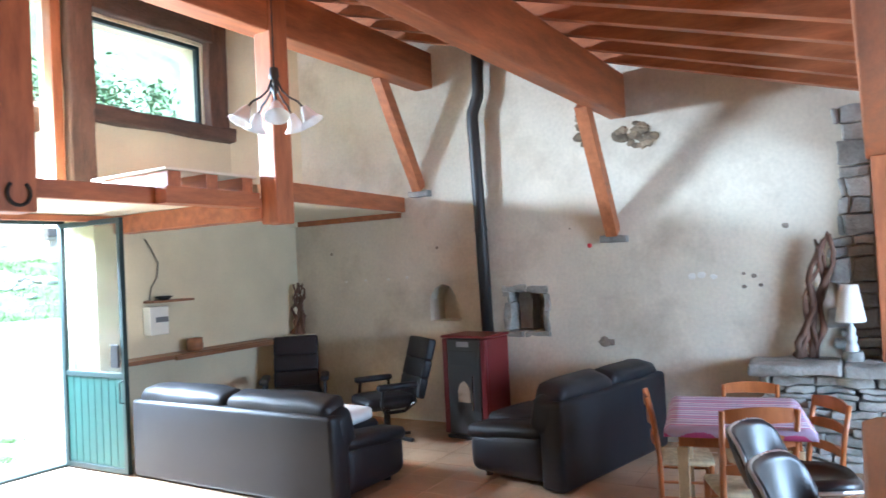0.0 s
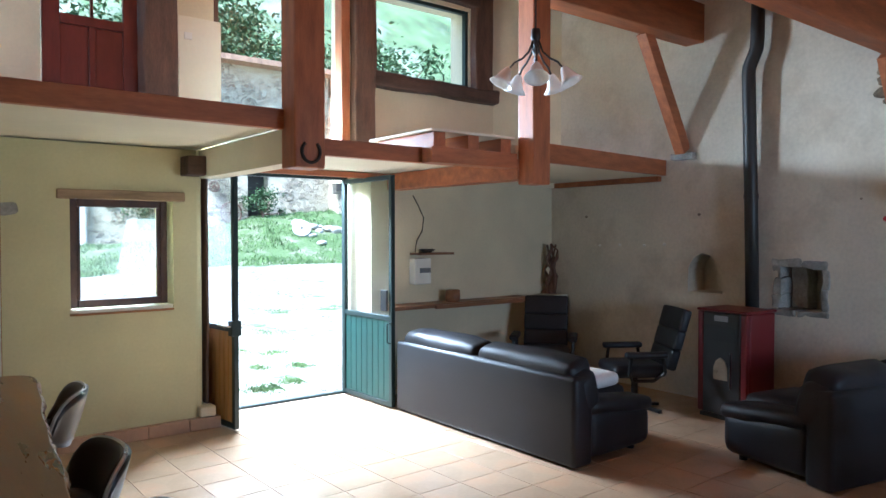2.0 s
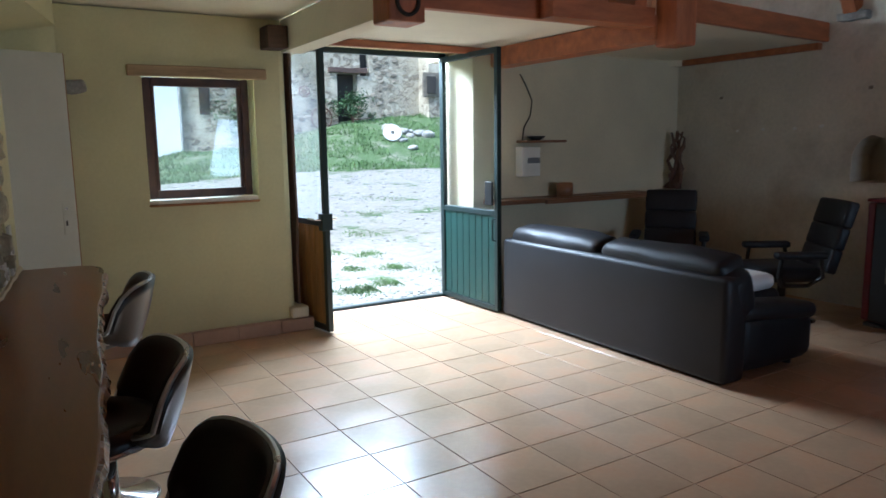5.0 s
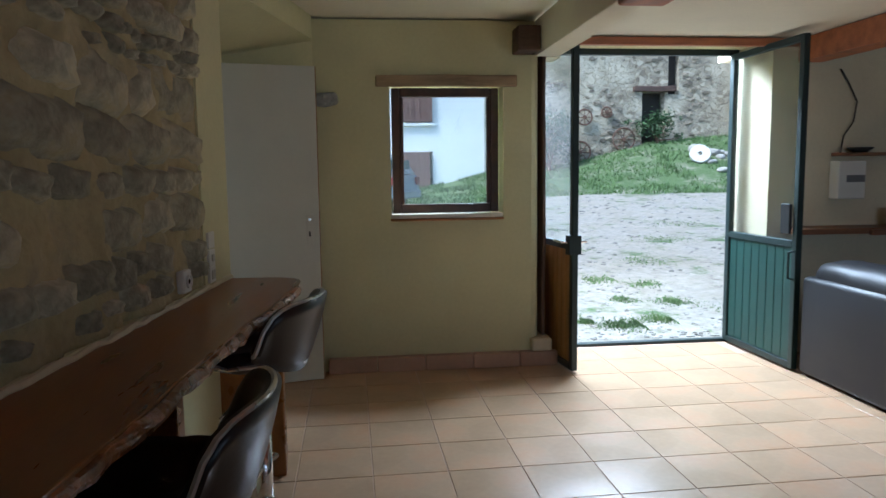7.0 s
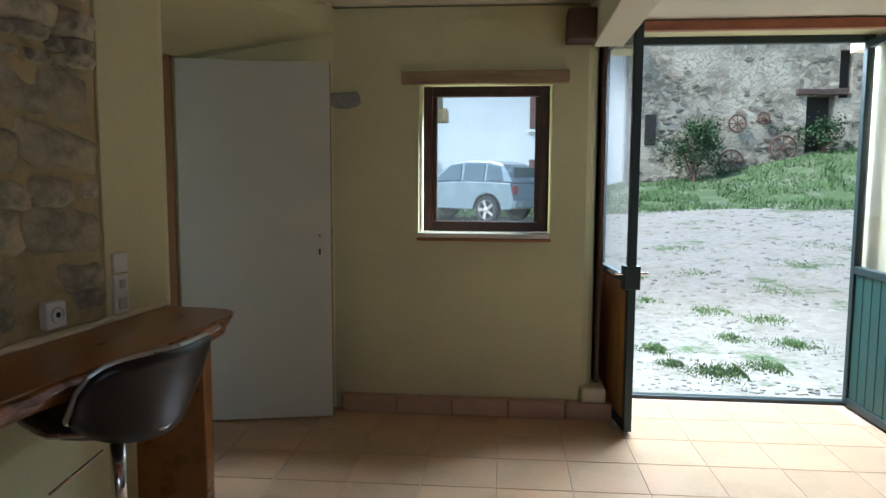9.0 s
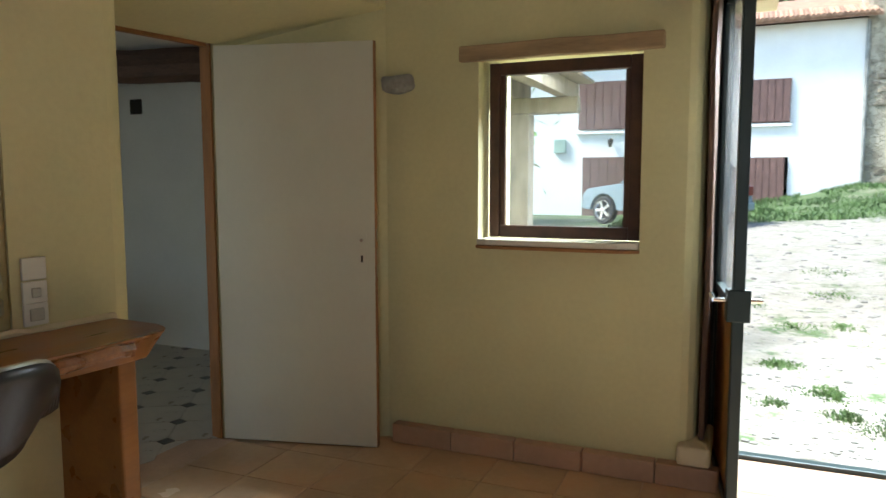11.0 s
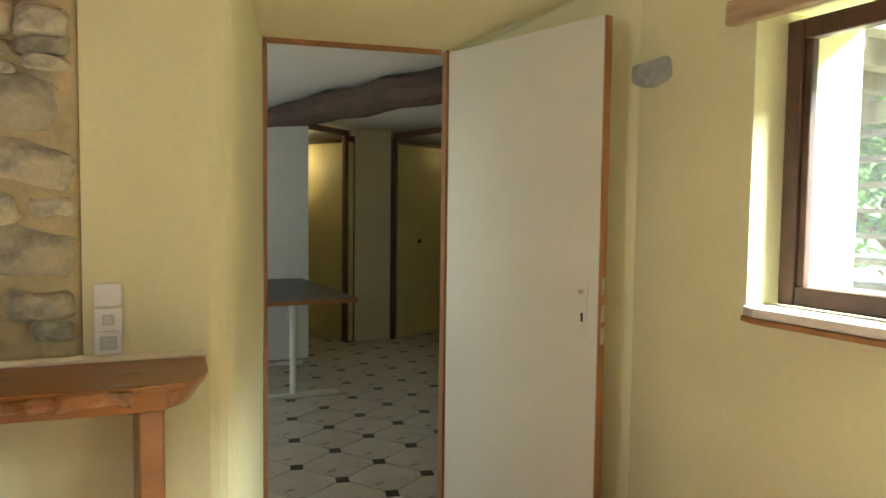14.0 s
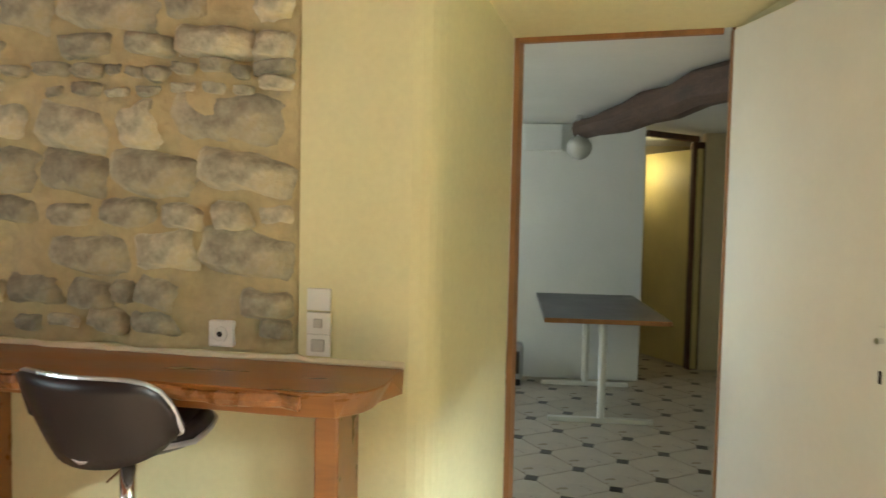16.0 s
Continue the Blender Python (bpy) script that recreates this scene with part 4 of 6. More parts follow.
def armchair(m):
    """A padded recliner on a swivel base, facing local +y."""
    c = thing("armchair", "black padded recliner armchair on a swivel base", "armchair", "recliner armchairs", m=m)
    part("seat", soft_box(-0.27, 0.27, -0.24, 0.30, 0.36, 0.48, 0.05, 0.02), LEATHER, c, smooth=True)
    tilt = Matrix.Translation((0, -0.24, 0.44)) @ Euler((radians(16), 0, 0)).to_matrix().to_4x4()
    for i, (z0, z1) in enumerate(((0.0, 0.21), (0.205, 0.40), (0.395, 0.62))):
        b = soft_box(-0.255, 0.255, -0.09, 0.0, z0, z1, 0.022, 0.006)
        b.transform(tilt)
        part("back_pad", b, LEATHER, c, smooth=True)
    for s in (-1, 1):
        a = part("armrest", soft_box(s * 0.33 - 0.05, s * 0.33 + 0.05, -0.20, 0.22, 0.57, 0.63, 0.025), LEATHER, c, smooth=True)
        part("arm_frame", tube([(s * 0.33, -0.16, 0.58), (s * 0.33, -0.18, 0.42), (s * 0.25, -0.10, 0.33), (s * 0.25, 0.12, 0.33), (s * 0.33, 0.18, 0.42), (s * 0.33, 0.16, 0.58)], 0.018, 8), BLACKPLASTIC, c)
    part("column", rod((0, 0, 0.05), (0, 0, 0.37), 0.035), BLACKPLASTIC, c)
    for a in range(5):
        t = 2 * math.pi * a / 5
        part("foot", bar((0, 0, 0.05), (0.30 * math.cos(t), 0.30 * math.sin(t), 0.02), 0.05, 0.03), BLACKPLASTIC, c)
    return c


ac = armchair(pose(4.42, -0.72, 0, 0, 0, 130))
ac.scale = (0.93, 0.93, 0.93)
copy_thing(ac, pose(4.46, -1.86, -0.0, 0, 0, 58))

# stove with its flue
STOVERED = mat("dark_red_enamel", (0.15, 0.014, 0.018), 0.35, var=0.15, scale=3, fine=60, bump=0.03)
IRON = mat("black_cast_iron", (0.02, 0.019, 0.018), 0.5, var=0.2, scale=4, fine=80, bump=0.1)
stv = thing("pellet_stove", "dark red enamel stove with black iron front", "stove", m=pose(4.70, -2.60, 0, 0, 0, -6))
part("body", box(0.05, 0.42, -0.25, 0.25, 0.03, 0.96, 0.02), STOVERED, stv)
part("top_plate", box(0.0, 0.43, -0.26, 0.26, 0.961, 0.985, 0.010), STOVERED, stv)
part("front", box(0.0, 0.049, -0.19, 0.19, 0.05, 0.958, 0.012), IRON, stv)
for s in (-1, 1):
    part("front_wing", box(0.006, 0.049, s * 0.221 - 0.029, s * 0.221 + 0.029, 0.05, 0.955, 0.010), STOVERED, stv)
b = prism([(-0.07, 0.36), (0.07, 0.36), (0.07, 0.47), (0.045, 0.53), (0.0, 0.56), (-0.045, 0.53), (-0.07, 0.47)], 0, 0.008)
b.transform(Matrix(((0, 0, -1, 0.0), (1, 0, 0, 0), (0, 1, 0, 0), (0, 0, 0, 1))))
part("door_window", b, mat("sooty_stove_glass", (0.30, 0.24, 0.17), 0.3, var=0.3, scale=6, bump=0), stv, "arched sooty fire window")
part("handle", rod((-0.03, -0.12, 0.30), (-0.03, -0.12, 0.62), 0.009), CHROME, stv)
part("top_grille", box(-0.003, 0.0, -0.15, 0.15, 0.70, 0.84, 0.001), BLACKPLASTIC, stv)
part("flue_outlet", rod((0.40, -0.01, 0.88), (0.50, -0.03, 0.88), 0.05, n=16), IRON, stv)
part("control_panel", box(-0.004, 0.0, -0.07, 0.07, 0.88, 0.93, 0.001), mat("grey_panel", (0.3, 0.3, 0.32), 0.4, bump=0), stv)
part("plinth", box(0.03, 0.40, -0.24, 0.24, 0.0, 0.03), IRON, stv)
flue = thing("stove_pipe", "matt black sheet-steel stove pipe with an offset", "stove pipe")
part("pipe", tube([(5.20, -2.62, 0.84), (5.19, -2.60, 2.0), (5.16, -2.58, 3.12), (5.16, -2.585, 3.18), (5.16, -2.655, 3.34), (5.16, -2.66, 3.40), (5.16, -2.67, 3.92)], 0.06, 16), IRON, flue, smooth=True)
part("collar", lathe([(0.0605, -0.02), (0.066, -0.02), (0.066, 0.02), (0.0605, 0.02)], 20), IRON, flue).location = (5.19, -2.60, 2.0)

# wall shelf, meter box, cup, driftwood
sh = thing("wall_shelf", "long brown wooden wall shelf", "shelf")
part("board", rough_up(box(2.80, 4.70, -0.26, -0.005, 0.895, 0.935, 0.005), 3, 0.004, 4), SHELFWOOD, sh)
part("board", box(3.30, 4.62, -0.30, -0.262, 0.885, 0.925, 0.005), SHELFWOOD, sh)
cup = tagged(part("wooden_pot", lathe([(0, 0.936), (0.075, 0.936), (0.08, 0.99), (0.075, 1.06), (0.062, 1.06), (0.06, 1.0), (0, 0.99)], 20), SHELFWOOD, smooth=True), "small brown turned wooden pot on the shelf", "pot")
cup.location = (3.62, -0.16, 0)
s2 = thing("small_shelf", "small wooden shelf above the meter box", "shelf")
part("board", box(3.17, 3.64, -0.16, -0.004, 1.435, 1.458, 0.004), SHELFWOOD, s2)
bowl = tagged(part("bowl", lathe([(0, 1.459), (0.04, 1.459), (0.085, 1.49), (0.08, 1.495), (0.03, 1.48), (0, 1.478)], 18), DARK, smooth=True), "small dark bowl on the shelf", "bowl")
bowl.location = (3.34, -0.08, 0)
mb = thing("meter_box", "cream electric meter box on the wall", "meter box")
part("case", box(3.16, 3.37, -0.11, -0.004, 1.13, 1.40, 0.008), WHITEPLASTIC, mb)
part("window", box(3.22, 3.36, -0.116, -0.111, 1.25, 1.30, 0.001), mat("grey_meter_window", (0.2, 0.2, 0.2), 0.3, bump=0), mb)
cab = thing("cable", "loose thin cable hanging on the wall", "cable")
part("wire", tube([(3.2, -0.02, 2.05), (3.26, -0.03, 1.95), (3.33, -0.03, 1.82), (3.31, -0.03, 1.68), (3.24, -0.03, 1.58), (3.22, -0.03, 1.46)], 0.006, 6), DARK, cab)


def driftwood(base, height, lean, n, seed, label):
    rng = random.Random(seed)
    d = thing("driftwood", label, "driftwood")
    for i in range(n):
        p = Vector(base) + Vector((rng.uniform(-.03, .03), rng.uniform(-.07, .07), 0))
        pts, rad = [], []
        for k in range(9):
            f = k / 8
            pts.append(p + Vector((0.02 * math.sin(k * 1.9 + i), lean * f + 0.035 * math.sin(k * 1.4 + i * 2.1), height * f * rng.uniform(0.93, 1.0))))
            rad.append((0.030 - 0.016 * f) * rng.uniform(0.6, 1.3))
        part("stem", tube(pts, rad, 7), OLDWOOD, d, smooth=True)
    return d


driftwood((5.12, -0.14, 0.936), 0.0001 + 0.60, -0.02, 5, 3, "gnarled dark driftwood trunk standing in the corner")
ped = tagged(part("corner_pedestal", box(4.98, 5.27, -0.30, -0.02, 0, 0.935, 0.01), LIME), "plastered corner ledge under the driftwood", "ledge", kind="structure")
driftwood((5.12, -5.48, 0.80), 0.98, -0.17, 6, 5, "twisted vine wood leaning on the stone ledge")

# chandelier
ch = thing("chandelier", "five-armed wrought iron chandelier with white glass shades", "chandelier", m=pose(2.47, -2.5, 0, 0, 0, 10))
part("chain", rod((0, 0, 3.08), (0, 0, 3.90), 0.006, n=6), IRON, ch)
part("stem", lathe([(0, 2.70), (0.02, 2.71), (0.012, 2.74), (0.012, 2.90), (0.03, 2.93), (0.012, 2.96), (0.035, 3.02), (0.03, 3.08), (0, 3.09)], 12), IRON, ch, smooth=True)
SHADE = mat("frosted_white_glass", (0.82, 0.82, 0.80), 0.35, var=0.05, bump=0)
for i in range(5):
    a = 2 * math.pi * i / 5
    c, s = math.cos(a), math.sin(a)
    arm = part("arm", tube([(0.02 * c, 0.02 * s, 3.0), (0.05 * c, 0.05 * s, 2.92), (0.10 * c, 0.10 * s, 2.87), (0.155 * c, 0.155 * s, 2.84), (0.19 * c, 0.19 * s, 2.80)], 0.008, 6), IRON, ch, smooth=True)
    b = lathe([(0.018, 0.0), (0.03, -0.02), (0.045, -0.06), (0.055, -0.09), (0.085, -0.125), (0.080, -0.122), (0.05, -0.085), (0.02, -0.02)], 18)
    b.transform(Matrix.Translation((0.195 * c, 0.195 * s, 2.80)) @ Matrix.Rotation(radians(-28), 4, Vector((-s, c, 0))))
    part("shade", b, SHADE, arm, "frosted white bell glass", smooth=True)

# ---- dining corner ----
CHAIRWOOD = mat("orange_varnished_chair_wood", (0.36, 0.12, 0.035), 0.35, var=0.3, scale=3, fine=20, bump=0.05, grain=(4, 4, 1))
RUSH = mat("woven_rush", (0.50, 0.40, 0.24), 0.85, var=0.3, scale=20, fine=120, bump=0.5)
tb = thing("dining_table", "square wooden dining table", "table", m=pose(3.22, -5.24, 0, 0, 0, 11))
part("tabletop", box(-0.42, 0.42, -0.345, 0.345, 0.715, 0.745, 0.006), CHAIRWOOD, tb)
part("apron", box(-0.37, 0.37, -0.30, 0.30, 0.63, 0.714, 0.004), CHAIRWOOD, tb)
for x in (-0.35, 0.35):
    for y in (-0.28, 0.28):
        part("leg", box(x - 0.03, x + 0.03, y - 0.03, y + 0.03, 0, 0.63, 0.006), mat("pale_table_leg", (0.55, 0.42, 0.24), 0.5, var=0.2, bump=0.1) if "pale_table_leg" not in bpy.data.materials else bpy.data.materials["pale_table_leg"], tb)
CLOTH = bpy.data.materials.new("striped_pink_cloth")
CLOTH.use_nodes = True
cn, cl = CLOTH.node_tree.nodes, CLOTH.node_tree.links
co_ = cn.new("ShaderNodeTexCoord")
sep = cn.new("ShaderNodeSeparateXYZ")
cl.new(co_.outputs["Object"], sep.inputs[0])
mm = cn.new("ShaderNodeMath")
mm.operation = 'MULTIPLY'
mm.inputs[1].default_value = 4.5
cl.new(sep.outputs[0], mm.inputs[0])
fr_ = cn.new("ShaderNodeMath")
fr_.operation = 'FRACT'
cl.new(mm.outputs[0], fr_.inputs[0])
rp_ = cn.new("ShaderNodeValToRGB")
rp_.color_ramp.interpolation = 'CONSTANT'
els = rp_.color_ramp.elements
for i, (p_, c_) in enumerate(((0.0, (0.42, 0.33, 0.46)), (0.22, (0.45, 0.05, 0.17)), (0.28, (0.60, 0.54, 0.62)), (0.44, (0.34, 0.24, 0.38)), (0.56, (0.55, 0.44, 0.54)), (0.76, (0.06, 0.03, 0.08)), (0.80, (0.66, 0.60, 0.66)), (0.93, (0.46, 0.07, 0.22)))):
    e = els[i] if i < 2 else els.new(p_)
    e.position, e.color = p_, (*c_, 1)
cl.new(fr_.outputs[0], rp_.inputs[0])
cl.new(rp_.outputs[0], cn["Principled BSDF"].inputs["Base Color"])
cn["Principled BSDF"].inputs["Roughness"].default_value = 0.85
b = bmesh.new()
nx, ny = 28, 24
vv = {}
for i in range(nx + 1):
    for j in range(ny + 1):
        x, y = -0.475 + 0.95 * i / nx, -0.405 + 0.81 * j / ny
        ox, oy = max(0, abs(x) - 0.425), max(0, abs(y) - 0.35)
        o = max(ox, oy)
        px = math.copysign(min(abs(x), 0.425 + 0.012 + 0.15 * ox), x)
        py = math.copysign(min(abs(y), 0.35 + 0.012 + 0.15 * oy), y)
        wv = 0.010 * math.sin((x + y) * 28) * min(1, o * 8)
        vv[i, j] = b.verts.new((px + wv, py + wv, 0.749 - o))
for i in range(nx):
    for j in range(ny):
        b.faces.new((vv[i, j], vv[i + 1, j], vv[i + 1, j + 1], vv[i, j + 1]))
tc = tagged(part("tablecloth", b, CLOTH, smooth=True), "pink and white striped cloth on the dining table", "tablecloth")
tc.matrix_world = pose(3.22, -5.24, 0, 0, 0, 11)
md = tc.modifiers.new("thick", 'SOLIDIFY')
md.thickness, md.offset = 0.003, 1


def chair(m):
    """A ladder-back chair facing local +y."""
    c = thing("dining_chair", "orange varnished wooden chair with a woven rush seat", "chair", "chairs round the table", m=m)
    for x in (-0.20, 0.20):
        part("back_post", tube([(x, -0.19, 0), (x, -0.19, 0.45), (x, -0.22, 0.70), (x * 1.03, -0.27, 0.95)], [0.019, 0.02, 0.019, 0.017], 8), CHAIRWOOD, c, smooth=True)
        part("leg", rod((x, 0.19, 0), (x, 0.18, 0.44), 0.018, 0.02), CHAIRWOOD, c)
        for z in (0.18, 0.30):
            part("stretcher", rod((x, -0.18, z), (x, 0.18, z), 0.011, n=8), CHAIRWOOD, c)
    for y, z in ((0.185, 0.22), (0.185, 0.33), (-0.19, 0.25)):
        part("stretcher", rod((-0.19, y, z), (0.19, y, z), 0.011, n=8), CHAIRWOOD, c)
    part("seat", soft_box(-0.215, 0.215, -0.19, 0.205, 0.425, 0.462, 0.014, 0.008), RUSH, c, "woven pale rush seat", smooth=True)
    for z, h in ((0.58, 0.05), (0.74, 0.055), (0.88, 0.075)):
        b = bmesh.new()
        off = -0.205 - (z - 0.55) * 0.14
        o = [(x, off - 0.03 * (1 - (x / 0.2) ** 2)) for x in [-0.19 + 0.038 * k for k in range(11)]]
        b = prism(o + [(x, y - 0.014) for x, y in o[::-1]], z, z + h)
        for v in b.verts:
            if v.co.z > z + h * 0.9:
                v.co.z += 0.018 * (1 - (v.co.x / 0.2) ** 2)
        part("back_slat", b, CHAIRWOOD, c)
    return c


c1 = chair(pose(2.99, -5.33, 0, 0, 0, -65) @ Matrix.Scale(0.9, 4))
copy_thing(c1, pose(3.78, -5.26, 0, 0, 0, 103) @ Matrix.Scale(0.9, 4))
copy_thing(c1, pose(3.58, -4.86, 0, 0, 0, -164) @ Matrix.Scale(0.9, 4))
copy_thing(c1, pose(3.46, -5.53, 0, 0, 0, 35) @ Matrix.Scale(0.9, 4))

# stone ledge by the wall, with table lamp
rng = random.Random(9)
hearth = thing("stone_ledge", "dry-stacked grey stone ledge with slab top", "ledge")
z = 0.0
while z < 0.70:
    hh = rng.uniform(0.045, 0.10)
    y = -6.15
    while y < -5.2:
        ww = rng.uniform(0.2, 0.42)
        b = rough_up(box(4.86 + rng.uniform(-.03, .03), 5.29, y + 0.005, min(y + ww, -5.15) - 0.005, z + 0.004, z + hh - 0.002, 0.015), 2, 0.028, 9, y * 3)
        part("stone", b, GREYSTONE, hearth)
        y += ww
    z += hh
for y0, y1 in ((-5.72, -5.08), (-6.2, -5.73)):
    part("slab", rough_up(box(4.74, 5.29, y0, y1, z, z + 0.085, 0.02), 4, 0.026, 5), GREYSTONE, hearth)
ztop = z + 0.085
col = thing("stone_pier", "rough grey stone pier showing beside the plaster", "pier")
z = ztop + 0.01
while z < 2.72:
    hh = rng.uniform(0.06, 0.20)
    y = -5.98
    while y < -5.74:
        ww = rng.uniform(0.14, 0.3)
        y1 = min(y + ww, -5.76 + rng.uniform(-0.05, 0.05) + (0.14 if z < 1.7 else 0))
        if y1 - y > 0.04:
            b = rough_up(box(XR - 0.05 + rng.uniform(-.02, .01), XR + 0.02, y + 0.004, y1 - 0.004, z + 0.004, z + hh - 0.004, 0.014), 2, 0.025, 7, y * 5 + z)
            part("stone", b, GREYSTONE, col)
        y += ww
    z += hh
lamp = thing("table_lamp", "table lamp with white cone shade and turned base", "lamp", m=pose(5.03, -5.79, ztop + 0.004) @ Matrix.Scale(0.82, 4))
part("base", lathe([(0, 0), (0.075, 0), (0.08, 0.03), (0.07, 0.07), (0.05, 0.09), (0.055, 0.13), (0.035, 0.17), (0.05, 0.21), (0.03, 0.25), (0.04, 0.29), (0.015, 0.33), (0.012, 0.42), (0, 0.42)], 20), mat("pale_grey_ceramic", (0.55, 0.57, 0.6), 0.4, var=0.2, scale=8, bump=0.05), lamp, smooth=True)
part("foot_stone", lathe([(0, 0.001), (0.088, 0.001), (0.094, 0.04), (0.086, 0.085), (0.078, 0.088), (0.05, 0.088)], 20), GREYSTONE, lamp, "dark grey stone foot", smooth=True)
part("shade", lathe([(0.125, 0.36), (0.126, 0.37), (0.075, 0.70), (0.072, 0.70), (0.122, 0.36)], 28), mat("white_lamp_shade", (0.80, 0.78, 0.72), 0.8, var=0.05, fine=90, bump=0.1), lamp, "white fabric cone shade", smooth=True)
# ---- next room ----
floor2 = tagged(part("floor_tiled", box(-6.6, -1.452, -3.1, 2.6, -0.2, -0.004), mat("grey_grout", (0.47, 0.43, 0.37), 0.9, bump=0.2)), "pale tiled floor with small dark inserts", "floor", kind="structure")
bm = box(-4.82, -4.66, -3.1, -0.06, 0, 2.13)
tagged(part("wall_partition", bm, WHITEWASH), "white painted partition wall", "wall", kind="structure")
tagged(part("wall_room_end", box(-5.34, -5.22, 0.57, 0.95, 0, 2.13), CREAM), "narrow cream wall between two doorways", "wall", kind="structure")
bm = box(-4.14, -1.425, 1.15, 1.3, 0, 2.13)
tagged(part("wall_room_side", bm, WHITEWASH), "white painted side wall", "wall", kind="structure")
bm = box(-6.6, -6.45, -3.1, 2.6, 0, 2.13)
box(-6.45, -4.14, 2.45, 2.6, 0, 2.13, bm=bm)
box(-4.14, -4.0, 1.302, 2.6, 0, 2.13, bm=bm)
# Added partition that keeps the passage bulb's light out of the closet.
box(-6.45, -5.342, 0.86, 0.95, 0, 2.13, bm=bm)
tagged(part("wall_room_back", bm, CREAM), "plain walls closing the passage, with an added light-blocking partition", "wall", kind="structure")
# Unseen wall; its window opening is assumed, to let the lamp outside shine in.
bm = box(-6.45, -1.75, -3.25, -3.1, 0, 0.9)
box(-6.45, -1.75, -3.25, -3.1, 1.9, 2.13, bm=bm)
box(-6.45, -3.9, -3.25, -3.1, 0.9, 1.9, bm=bm)
box(-2.5, -1.75, -3.25, -3.1, 0.9, 1.9, bm=bm)
tagged(part("wall_room_window", bm, WHITEWASH), "white unseen wall with an assumed window opening", "wall", kind="structure")
# Added lamp behind the assumed opening, brightening the next room.
opening_lamp("room_window_daylight", -3.2, -3.3, 1.4, 1.3, 0.9, (-3.2, 0, 0.9), 1.5)
tagged(part("ceiling_room", box(-6.6, -1.42, -3.25, 2.6, 2.13, 2.2), WHITEWASH), "white painted ceiling of the next room", "ceiling", kind="structure")
timber("log_beam", rough_up(tube([(-4.20, -0.62, 2.03), (-3.4, -0.42, 2.02), (-2.4, -0.18, 2.015), (-1.45, 0.05, 2.02)], [0.075, 0.088, 0.095, 0.098], 10), 2, 0.035, 4.5), OLDWOODX, "dark rough log beam under the ceiling")
YELDOOR = mat("yellow_painted_door", (0.66, 0.56, 0.25), 0.5, var=0.1, bump=0.05)
dleaf = thing("door_5", "open pale yellow door in a dark frame", "door", kind="structure")
part("panel", bar((-5.20, 0.53, 1.0), (-5.90, 0.19, 1.0), 0.04, 1.98, 0.003), YELDOOR, dleaf)
part("frame", box(-5.34, -5.22, 0.46, 0.565, 0, 2.05, 0.006), OLDWOOD, dleaf, "dark timber frame")
part("frame", bar((-5.28, 0.50, 2.08), (-4.68, -0.05, 2.06), 0.06, 0.05), OLDWOOD, dleaf)
d6 = thing("door_6", "half-open cream door before a dark closet", "door", kind="structure")
part("panel", bar((-5.20, 1.01, 1.0), (-5.47, 1.64, 1.0), 0.035, 1.98, 0.003), YELDOOR, d6)
part("frame", box(-5.24, -5.17, 0.952, 0.995, 0, 2.06, 0.004), OLDWOOD, d6, "dark timber frame")
part("frame", bar((-5.20, 0.99, 2.075), (-4.16, 1.17, 2.075), 0.06, 0.05), OLDWOOD, d6)
part("knob", lathe([(0, -0.02), (0.02, -0.018), (0.022, 0), (0.012, 0.02), (0, 0.02)], 12), DARK, d6).location = (-5.29, 1.31, 1.0)
for x, y, w, z0, z1 in ((-5.72, 2.25, 0.20, 0.75, 1.78), (-6.05, 2.15, 0.19, 0.62, 1.72), (-6.26, 1.85, 0.15, 0.45, 1.80), (-5.30, 2.30, 0.18, 0.85, 1.70)):
    b = rough_up(soft_box(x - w, x + w, y - 0.09, y + 0.12, z0, z1, 0.06, 0.03), 2, 0.05, 4, x)
    tagged(part("coat", b, DARK, smooth=True), "dark coat hanging in the closet", "coat", "coats in the closet")
cb = thing("closet_lamp", "small bare lit bulb hanging in the closet", "lamp", m=pose(-5.30, 1.87, 1.91))
vent = thing("wall_vent", "small dark square vent in the white wall", "vent")
part("frame", box(-3.46, -3.34, 1.135, 1.149, 1.90, 2.02, 0.003), DARK, vent)
vent2 = thing("electric_box", "white painted box high on the wall", "box")
part("case", box(-4.659, -4.60, -1.05, -0.74, 1.90, 2.12, 0.006), WHITEWASH, vent2)
gl = thing("globe_lamp", "round glass globe lamp by the beam", "lamp", m=pose(-4.14, -0.645, 1.885))
part("globe", lathe([(0.02, 0.085), (0.06, 0.07), (0.09, 0.03), (0.095, 0), (0.085, -0.04), (0.05, -0.08), (0, -0.095)], 24), mat("smoked_globe_glass", (0.5, 0.5, 0.48), 0.1, var=0.1, bump=0), gl, smooth=True)
part("holder", rod((0, 0, 0.08), (0, 0, 0.245), 0.025), CHROME, gl)
rad_ = thing("fan_heater", "small grey heater on the floor", "heater")
part("body", soft_box(-4.50, -4.30, -1.22, -1.02, 0.05, 0.33, 0.03), mat("grey_enamel", (0.4, 0.4, 0.4), 0.5, bump=0), rad_)
part("grille", box(-4.299, -4.29, -1.19, -1.05, 0.10, 0.28, 0.003), DARK, rad_)
part("foot", box(-4.48, -4.32, -1.2, -1.04, 0.0, 0.05), BLACKPLASTIC, rad_)

pl = thing("wall_lamp", "small lit bulb lamp in the passage", "lamp", m=pose(-5.70, 0.02, 1.86))
WARM = bpy.data.materials.new("warm_bulb")
WARM.use_nodes = True
